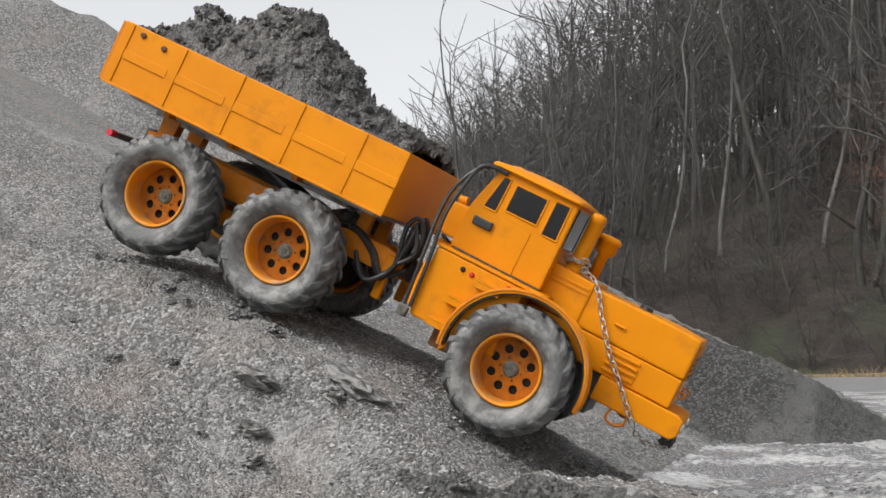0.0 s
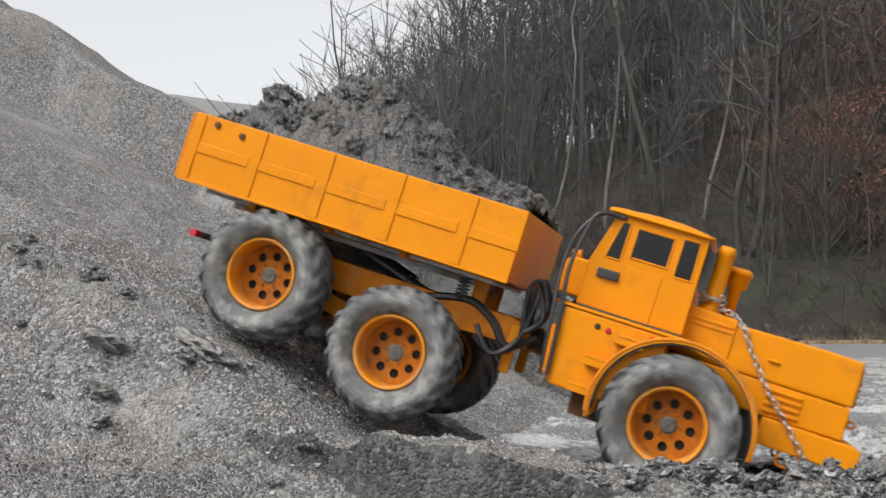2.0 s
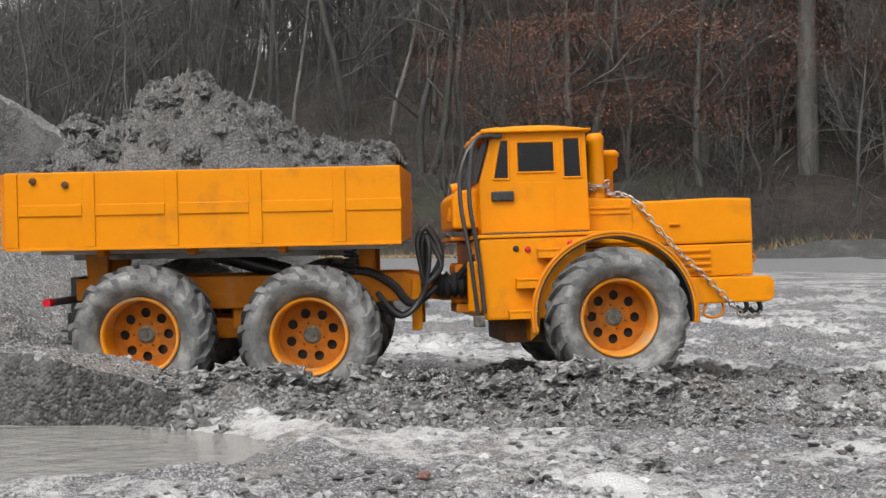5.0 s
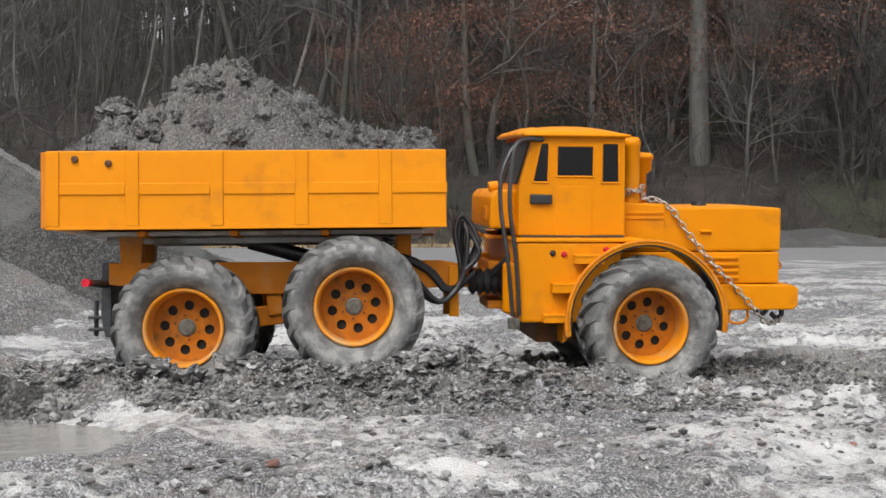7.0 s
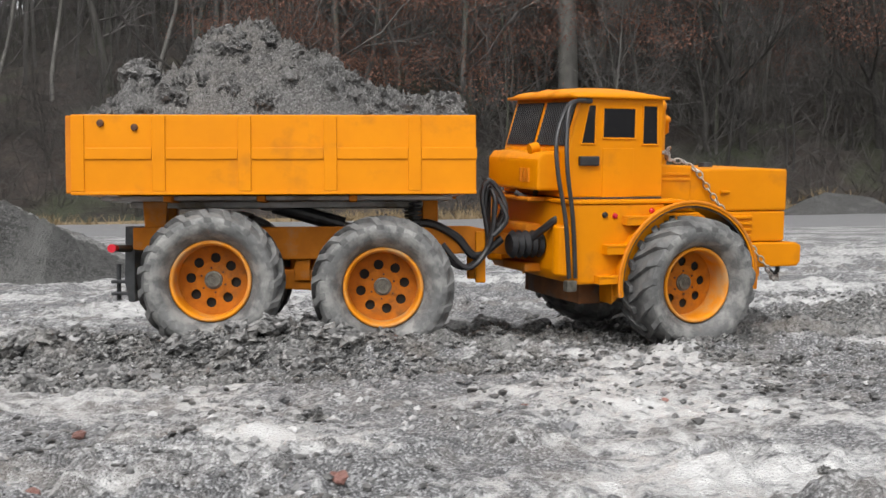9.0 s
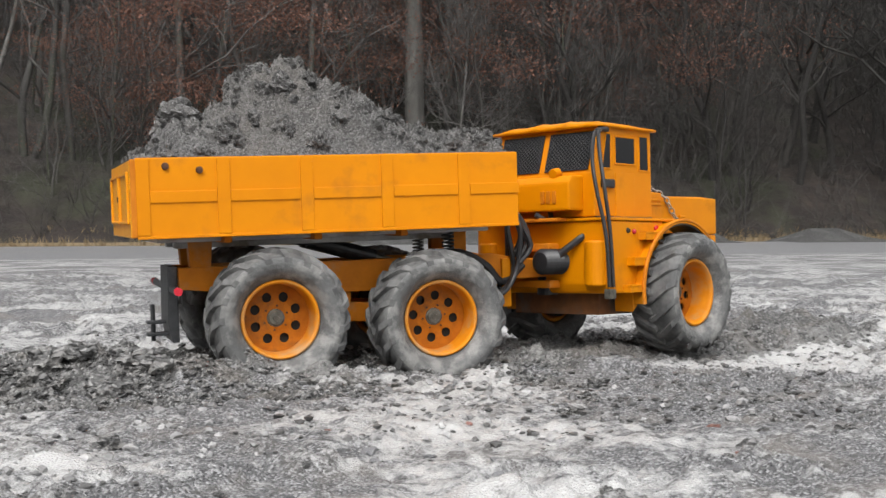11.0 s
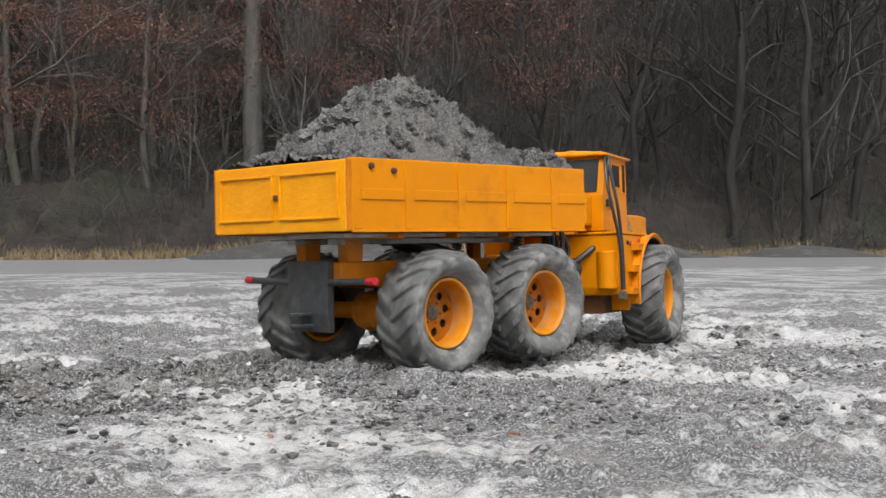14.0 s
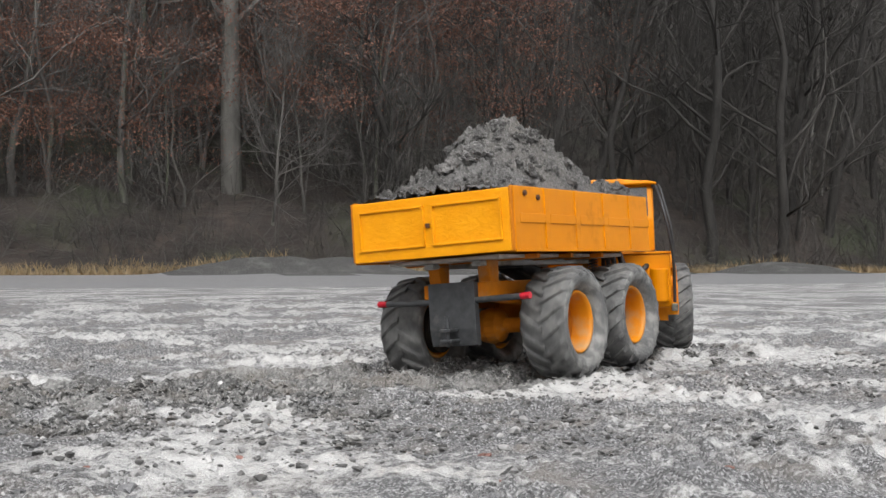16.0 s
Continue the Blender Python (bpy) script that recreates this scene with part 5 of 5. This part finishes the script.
def build_wood():
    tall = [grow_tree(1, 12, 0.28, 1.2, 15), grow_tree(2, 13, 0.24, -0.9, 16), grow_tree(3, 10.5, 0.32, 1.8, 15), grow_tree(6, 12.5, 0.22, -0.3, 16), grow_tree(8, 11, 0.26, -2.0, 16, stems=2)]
    pale = [grow_tree(4, 12, 0.16, 0.8, 14, 0.7, BARK_PALE), grow_tree(9, 11, 0.17, -1.4, 14, 0.6, BARK_PALE, stems=2)]
    small = [grow_tree(5, 5.5, 0.40, -1.6, 15, 0.9, low=0.08), grow_tree(7, 4.5, 0.44, 1.2, 16, 0.9, stems=3, low=0.06), grow_tree(10, 6.5, 0.34, 2.2, 16, 0.9, stems=2, low=0.08)]
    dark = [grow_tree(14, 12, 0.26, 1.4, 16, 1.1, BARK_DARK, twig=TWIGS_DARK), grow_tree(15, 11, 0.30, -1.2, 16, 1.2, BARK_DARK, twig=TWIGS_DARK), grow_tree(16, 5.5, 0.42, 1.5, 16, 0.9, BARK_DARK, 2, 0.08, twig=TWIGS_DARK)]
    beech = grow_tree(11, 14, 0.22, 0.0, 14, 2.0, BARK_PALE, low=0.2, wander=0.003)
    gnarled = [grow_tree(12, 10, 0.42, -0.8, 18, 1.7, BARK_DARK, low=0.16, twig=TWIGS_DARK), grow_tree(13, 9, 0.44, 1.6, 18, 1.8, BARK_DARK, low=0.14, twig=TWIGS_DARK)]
    rnd = random.Random(77)

    def plant(meshes, x, y, s, rot_, label, group="trees in the wood"):
        t = tagged(new("bare_tree"), label, "tree", group)
        t.matrix_basis = Matrix.Translation((x, y, ground_z(x, y))) @ pose(0, 0, 0, 0, 0, rot_) @ Matrix.Diagonal((s, s, s, 1))
        for nm, me in zip(("trunk", "crown"), meshes):
            o = new(nm, me)
            o.parent = t
    plant(beech, 5.65, 23.0, 1.0, 20, "stout pale grey beech trunk at the wood's edge", "trees on the bank")
    for k, (x, y, s, rot_) in enumerate(((15.0, 20.6, 1.0, 40), (17.0, 20.8, 1.05, 200), (18.6, 22.5, 1.1, 120), (13.3, 22.6, 0.9, 300))):
        plant(gnarled[k % 2], x, y, s, rot_, "bare gnarled tree with dark bark at the wood's edge", "trees on the bank")
    for x, y, s in ((-6.2, 22.6, 0.62), (-5.4, 23.8, 0.7), (-4.4, 24.6, 0.8), (-2.4, 24.0, 0.9), (-1.6, 25.2, 1.1), (0.9, 24.5, 0.9), (9.8, 24.2, 1.0), (-7.6, 24.5, 0.55), (2.6, 25.5, 1.0), (20.5, 24.0, 1.0)):
        plant(pale[rnd.randrange(2)], x, y, s, rnd.uniform(0, 360), "slender pale trunk of a bare tree among darker ones", "trees on the bank")
    for n in range(135):
        y = 21.5 + 26 * rnd.random() ** 1.4
        x = rnd.uniform(-0.43 * y, 0.98 * y)
        if x < -0.18 * y and rnd.random() < 0.35:
            continue
        edge = float(np.interp(x / y, (-0.43, -0.36, -0.22), (0.42, 0.55, 0.95)))
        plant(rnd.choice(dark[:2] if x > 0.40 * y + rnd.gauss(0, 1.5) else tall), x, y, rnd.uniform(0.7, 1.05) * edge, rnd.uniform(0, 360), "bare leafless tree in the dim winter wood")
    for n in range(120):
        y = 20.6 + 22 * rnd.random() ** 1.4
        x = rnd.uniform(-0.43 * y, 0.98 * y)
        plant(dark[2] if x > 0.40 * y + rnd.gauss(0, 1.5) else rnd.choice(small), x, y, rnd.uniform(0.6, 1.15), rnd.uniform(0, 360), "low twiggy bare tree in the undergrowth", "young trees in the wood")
    # far trunks and brush past counting
    far_ = bmesh.new()
    spots = []
    while len(spots) < 2100:
        y = rnd.uniform(26, 80)
        x = rnd.uniform(-0.43 * y, 0.95 * y)
        spots.append((x, y))
    for (x, y), z in zip(spots, ground_zs(np.array([q[0] for q in spots]), np.array([q[1] for q in spots]))):
        hh = rnd.uniform(5, 11) * float(np.interp(x / y, (-0.43, -0.36, -0.20), (0.35, 0.5, 1.0)))
        lx = rnd.gauss(0, 1.3)
        r = rnd.uniform(0.02, 0.06)
        line = [Vector((x, y, z - 0.5))]
        for q in range(1, 5):
            line.append(Vector((x + lx * (q / 4) ** 1.3 + rnd.gauss(0, 0.2), y, z + hh * q / 4)))
        tube(line, r, 4, far_, taper=0.02, steps=1)
        for b in range(13):
            f = rnd.uniform(0.15, 0.99) * 4
            a = line[int(f)].lerp(line[int(f) + 1], f % 1)
            d = Vector((rnd.gauss(0, 1), rnd.gauss(0, 0.4), rnd.uniform(0.2, 1.6))).normalized()
            m1 = a + d * rnd.uniform(0.6, 1.6)
            m2 = m1 + (d + Vector((rnd.gauss(0, 0.7), 0, 0.4))).normalized() * rnd.uniform(0.6, 1.6)
            tube([a, m1, m2], r * 0.38, 3, far_, taper=0.009, steps=1)
            tube([m1, m1 + Vector((rnd.gauss(0, 0.8), 0, rnd.uniform(0.2, 1.1)))], r * 0.24, 3, far_, taper=0.008, steps=1)
    tagged(part("far_wood", far_, TWIGS), "distant bare trunks deep in the winter wood", "woods", kind="stuff")
    brush = bmesh.new()
    spots = []
    for k in range(1400):
        y = 19.6 + 13 * rnd.random() ** 1.6
        spots.append((rnd.uniform(-0.43 * y, 0.98 * y), y))
    for (x, y), z in zip(spots, ground_zs(np.array([q[0] for q in spots]), np.array([q[1] for q in spots]))):
        p = Vector((x, y, z - 0.02))
        for b in range(4):
            d = Vector((rnd.gauss(0, 0.5), rnd.gauss(0, 0.5), 1)).normalized()
            L = 0.3 + 1.7 * rnd.random() ** 2
            tube([p, p + d * L * 0.5, p + d * L + Vector((rnd.gauss(0, 0.3), rnd.gauss(0, 0.3), -0.1))], 0.008, 3, brush, taper=0.004, steps=1)
    # dark twig colour here also stands for shade beneath the trees
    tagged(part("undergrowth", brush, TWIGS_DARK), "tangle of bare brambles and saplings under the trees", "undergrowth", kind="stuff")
    leaf = [leaf_cloud(s, 11000, 2.2, 1.7) for s in range(3)]
    for n, (x, y, s, lift) in enumerate(((1.7, 22.6, 1.0, 0.6), (3.7, 23.5, 1.1, 1.2), (7.8, 23.1, 1.1, 2.2), (9.5, 23.8, 1.3, 2.6), (10.9, 22.8, 1.0, 1.4), (0.6, 23.6, 0.9, 0.6), (5.1, 24.8, 1.2, 1.2), (12.2, 24.1, 1.1, 1.6), (2.0, 22.1, 1.1, 0.2), (6.5, 22.4, 1.2, 0.8),
                                          (8.8, 22.4, 1.2, 1.4), (10.2, 24.6, 1.3, 2.2), (0.7, 21.9, 0.8, 0.2), (3.6, 25.5, 1.3, 2.4), (6.6, 26.0, 1.3, 3.0))):
        t = tagged(new("beech_sapling"), "young beech still holding withered reddish brown leaves", "tree", "brown-leaved saplings")
        t.matrix_basis = Matrix.Translation((x, y, ground_z(x, y))) @ pose(0, 0, 0, 0, 0, rnd.uniform(0, 360)) @ Matrix.Diagonal((s, s, s, 1))
        o = new("foliage", leaf[n % 3])
        o.parent = t
        o.location.z = lift
        for nm, me in zip(("stem", "crown"), small[n % 3]):
            o = new(nm, me)
            o.parent = t
            o.scale = (0.9, 0.9, 0.9)
    tuft = bmesh.new()
    spots = []
    for k in range(5200):
        x = rnd.uniform(-7.2, 21)
        spots.append((x, 18.3 + 0.04 * x + rnd.random() ** 1.2 * 1.6))
    for (x, y), z in zip(spots, ground_zs(np.array([q[0] for q in spots]), np.array([q[1] for q in spots]))):
        if vnoise(np.array([x * 0.45]), np.array([y]), 2)[0] < 0.42:
            continue
        for b in range(2):
            a = rnd.uniform(0, 6.28)
            L = rnd.uniform(0.05, 0.2)
            w = Vector((math.cos(a), math.sin(a), 0)) * 0.010
            tip = Vector((x + rnd.gauss(0, 0.08), y + rnd.gauss(0, 0.08), z + L))
            v = [tuft.verts.new(Vector((x, y, z)) - w), tuft.verts.new(Vector((x, y, z)) + w), tuft.verts.new(tip)]
            tuft.faces.new(v)
    tagged(part("verge_grass", tuft, GRASS), "dry straw-coloured grass along the wood's edge", "grass", kind="stuff")


# ---- build ----
build_ground()
build_puddle()
build_box()
build_chassis()
proto = build_wheel(WW / 2 + 0.012)
XW = {"rear": -0.238, "mid": 0.0}
for name_, x_ in XW.items():
    for s_ in (-1, 1):
        w_ = proto if not WHEELS else copy_thing(proto, Matrix.Identity(4))
        WHEELS.append((w_, name_, x_, s_))
for s_ in (-1, 1):
    WHEELS.append((copy_thing(proto, Matrix.Identity(4)), "front", 0.0, s_))
build_tractor()
chain = build_chain()
load = build_load()
build_wood()
build_clods()
scatter("slope_gravel", "loose angular grey chippings on the slope", 14000, (-2.0, -0.35, 0.75, 2.1), (0.0014, 0.0048), STONE_PALE, 2)
scatter("flat_gravel", "loose wet chippings strewn over the silt flat", 12000, (-0.5, 2.3, 0.72, 2.9), (0.0018, 0.008), STONE_PALE, 9)
scatter("silt_crumbs", "dark wet crumbs and grit strewn over the pale silt", 22000, (-0.35, 2.3, 0.76, 2.6), (0.0012, 0.0070), CRUMB, 14, 0.55)
scatter("rut_crumbs", "crumbs of churned mud along the ruts", 6500, (-0.45, 0.8, 1.45, 1.85), (0.003, 0.010), MUD, 5)


def motions():
    # seconds, rear body x y z roll pitch yaw, tractor x y z roll pitch yaw, bogie angle; metres and degrees
    rows = [
        (0.0, -1.2611, 1.8596, 0.3325, 0.8, 27.42, 8.17, -0.8944, 1.9114, 0.1401, 1.88, 28.46, 8.41, -2.3),
        (0.5, -1.1615, 1.849, 0.2854, 0.32, 29.78, 7.11, -0.7976, 1.8963, 0.0796, 1.46, 29.3, 6.93, -5.16),
        (1.0, -1.0785, 1.848, 0.2464, -0.19, 30.54, 5.48, -0.716, 1.8827, 0.0362, 0.22, 29.62, 4.04, -6.34),
        (1.5, -0.9846, 1.855, 0.2053, -0.86, 28.45, 4.09, -0.6179, 1.883, 0.0081, 0.25, 28.09, 2.31, -3.8),
        (2.0, -0.7839, 1.8642, 0.1186, -2.12, 18.7, 2.73, -0.3955, 1.8885, -0.011, -1.15, 18.53, 3.74, 11.77),
        (2.5, -0.5399, 1.8744, 0.0261, -1.09, 6.34, 2.91, -0.1248, 1.8853, -0.0111, -0.67, 5.37, -0.99, 12.18),
        (3.0, -0.419, 1.8821, -0.0019, -0.77, -0.47, 1.76, -0.0104, 1.8956, 0.0049, -6.23, 0.48, 6.18, 7.5),
        (3.5, -0.3957, 1.8823, -0.0066, 0.04, -1.16, 1.71, 0.0119, 1.8984, 0.0045, -5.9, 0.13, 7.86, 5.02),
        (4.0, -0.3698, 1.8896, -0.004, 2.42, -0.96, 3.15, 0.043, 1.9045, 0.0051, -5.51, -0.3, 7.76, 2.16),
        (4.2, -0.346, 1.8878, -0.0049, 2.83, -0.94, 2.17, 0.0724, 1.9005, 0.0097, -4.0, -2.23, 7.24, 0.95),
        (6.3, -0.1116, 1.823, -0.0067, -1.3, -1.29, 1.92, 0.2974, 1.8765, -0.002, 2.8, -0.92, 11.98, 1.13),
        (6.5, -0.0811, 1.8259, -0.0033, -1.16, -0.77, 1.41, 0.3291, 1.8769, 0.0006, 4.25, -1.07, 10.71, -1.93),
        (7.0, -0.0033, 1.8295, 0.0005, -2.23, -0.4, 2.02, 0.4065, 1.8699, -0.0052, 3.02, 0.2, 6.23, -6.53),
        (7.5, 0.0792, 1.8287, -0.0015, -3.01, 0.02, 0.78, 0.4916, 1.8692, -0.0051, 3.04, 0.38, 7.59, -5.48),
        (8.0, 0.148, 1.8208, -0.0019, -2.63, 0.04, -0.24, 0.5618, 1.8646, -0.004, 3.29, 0.12, 10.26, -1.99),
        (8.5, 0.2121, 1.818, 0.0005, -2.46, 0.44, -1.84, 0.6233, 1.861, -0.0028, 3.71, 0.12, 12.57, -0.22),
        (9.0, 0.2864, 1.814, 0.0035, -0.85, 0.47, -2.98, 0.6961, 1.8552, -0.0004, 3.73, 0.1, 15.22, 2.7),
        (9.2, 0.3207, 1.8149, 0.0021, -1.39, 0.09, -3.37, 0.7267, 1.8602, -0.0009, 2.04, 0.3, 18.39, 2.13),
        (11.3, 0.6708, 1.84, -0.0076, 1.33, -2.09, 6.24, 1.0629, 1.9619, 0.0, -2.0, 0.8, 33.4, 2.74),
        (11.5, 0.7076, 1.8404, 0.004, 5.5, -0.49, 8.03, 1.0977, 1.9715, 0.0, -2.0, 0.8, 34.0, -0.41),
        (12.0, 0.7778, 1.8496, 0.0039, 4.31, 0.6, 11.37, 1.1631, 1.9985, 0.0, -2.0, 0.8, 35.4, -4.07),
        (12.5, 0.8655, 1.8623, 0.0082, 4.06, 0.01, 14.18, 1.2413, 2.0256, 0.0, -2.0, 0.8, 37.4, -5.11),
        (13.0, 0.9469, 1.884, 0.0046, 2.15, -0.2, 17.4, 1.3161, 2.0644, 0.0, -2.0, 0.8, 39.0, -3.01),
        (13.5, 1.0235, 1.9128, 0.0096, 0.28, -0.18, 20.6, 1.3843, 2.111, 0.0, -2.0, 0.8, 41.0, 0.0),
        (14.0, 1.0995, 1.9467, 0.0046, -0.79, -0.69, 23.9, 1.4509, 2.1625, 0.0, -2.0, 0.8, 43.0, -1.43),
        (14.5, 1.1731, 1.9848, 0.002, -1.93, -0.61, 27.2, 1.5132, 2.2189, 0.0, -2.0, 0.8, 45.5, 0.0),
        (15.0, 1.2626, 2.0198, -0.0025, -3.74, -0.51, 30.2, 1.5867, 2.2742, 0.0, -2.0, 0.8, 50.0, -1.88),
        (15.5, 1.3385, 2.0608, -0.0034, -3.34, -1.13, 32.6, 1.6442, 2.3339, 0.0, -2.0, 0.8, 55.5, 0.0),
        (16.0, 1.4097, 2.0981, -0.0044, -4.18, -0.53, 34.2, 1.6992, 2.3849, 0.0, -2.0, 0.8, 60.5, -0.52),
    ]
    T = np.array([r[0] for r in rows])
    D = np.array([r[1:] for r in rows])

    def at(t):
        """Cubic (Catmull-Rom) between the rows."""
        i = int(np.clip(np.searchsorted(T, t, "right") - 1, 0, len(T) - 2))
        dt = T[i + 1] - T[i]
        u = (t - T[i]) / dt

        def tangent(k):
            a, b = max(k - 1, 0), min(k + 1, len(T) - 1)
            return (D[b] - D[a]) / (T[b] - T[a])
        m0, m1 = tangent(i) * dt, tangent(i + 1) * dt
        return (2 * u ** 3 - 3 * u ** 2 + 1) * D[i] + (u ** 3 - 2 * u ** 2 + u) * m0 + (-2 * u ** 3 + 3 * u ** 2) * D[i + 1] + (u ** 3 - u ** 2) * m1
    times = [round(0.25 * k, 3) for k in range(65)]
    R = [pose(*at(t)[0:6]) for t in times]
    F = [pose(*at(t)[6:12]) for t in times]
    B = [at(t)[12] for t in times]
    rel = [a.inverted() @ b for a, b in zip(R, F)]
    # rolled distance of each half along its own heading
    spin_r, spin_f = [0.0], [0.0]
    for M, out in ((R, spin_r), (F, spin_f)):
        for a, b in zip(M, M[1:]):
            step = (b.translation - a.translation).dot(a.to_3x3() @ Vector((1, 0, 0)))
            out.append(out[-1] + math.degrees(step / (WR - 0.004)))
    walk(truck, list(zip(times, R)))
    walk(load, list(zip(times, R)))
    walk(chain, list(zip(times, F)))
    for ob in FRONT_PARTS:
        walk(ob, list(zip(times, rel)))
    piv = lambda b: Matrix.Translation((-0.119, 0, 0.1)) @ pose(0, 0, 0, 0, b, 0)
    for ob, x in BOGIE_PARTS:
        walk(ob, [(t, piv(b) @ Matrix.Translation((x + 0.119, 0, 0))) for t, b in zip(times, B)])
    # wheels turn with the way rolled; the driven rear pairs spin in the soft silt towards the end
    fine = [round(0.125 * k, 4) for k in range(129)]
    slip = {"front": ((0, 16), (0, 0)), "mid": ((0, 11.6, 13.6, 16), (0, 0, 520, 700)), "rear": ((0, 13.4, 16), (0, 0, 950))}
    rel_fine = [pose(*at(t)[0:6]).inverted() @ pose(*at(t)[6:12]) for t in fine]
    for k, (w, which, x, s) in enumerate(WHEELS):
        out = []
        for t, m in zip(fine, rel_fine):
            sp = float(np.interp(t, times, spin_f if which == "front" else spin_r)) + 37 * k + float(np.interp(t, *slip[which]))
            side = pose(0, 0, 0, 0, 0, 180) if s > 0 else Matrix.Identity(4)
            turn = pose(0, 0, 0, 0, sp if s < 0 else -sp, 0)
            if which == "front":
                out.append((t, m @ Matrix.Translation((0, s * WY, 0.104)) @ side @ turn))
            else:
                out.append((t, piv(at(t)[12]) @ Matrix.Translation((x + 0.119, s * WY, 0)) @ side @ turn))
        walk(w, out)


motions()
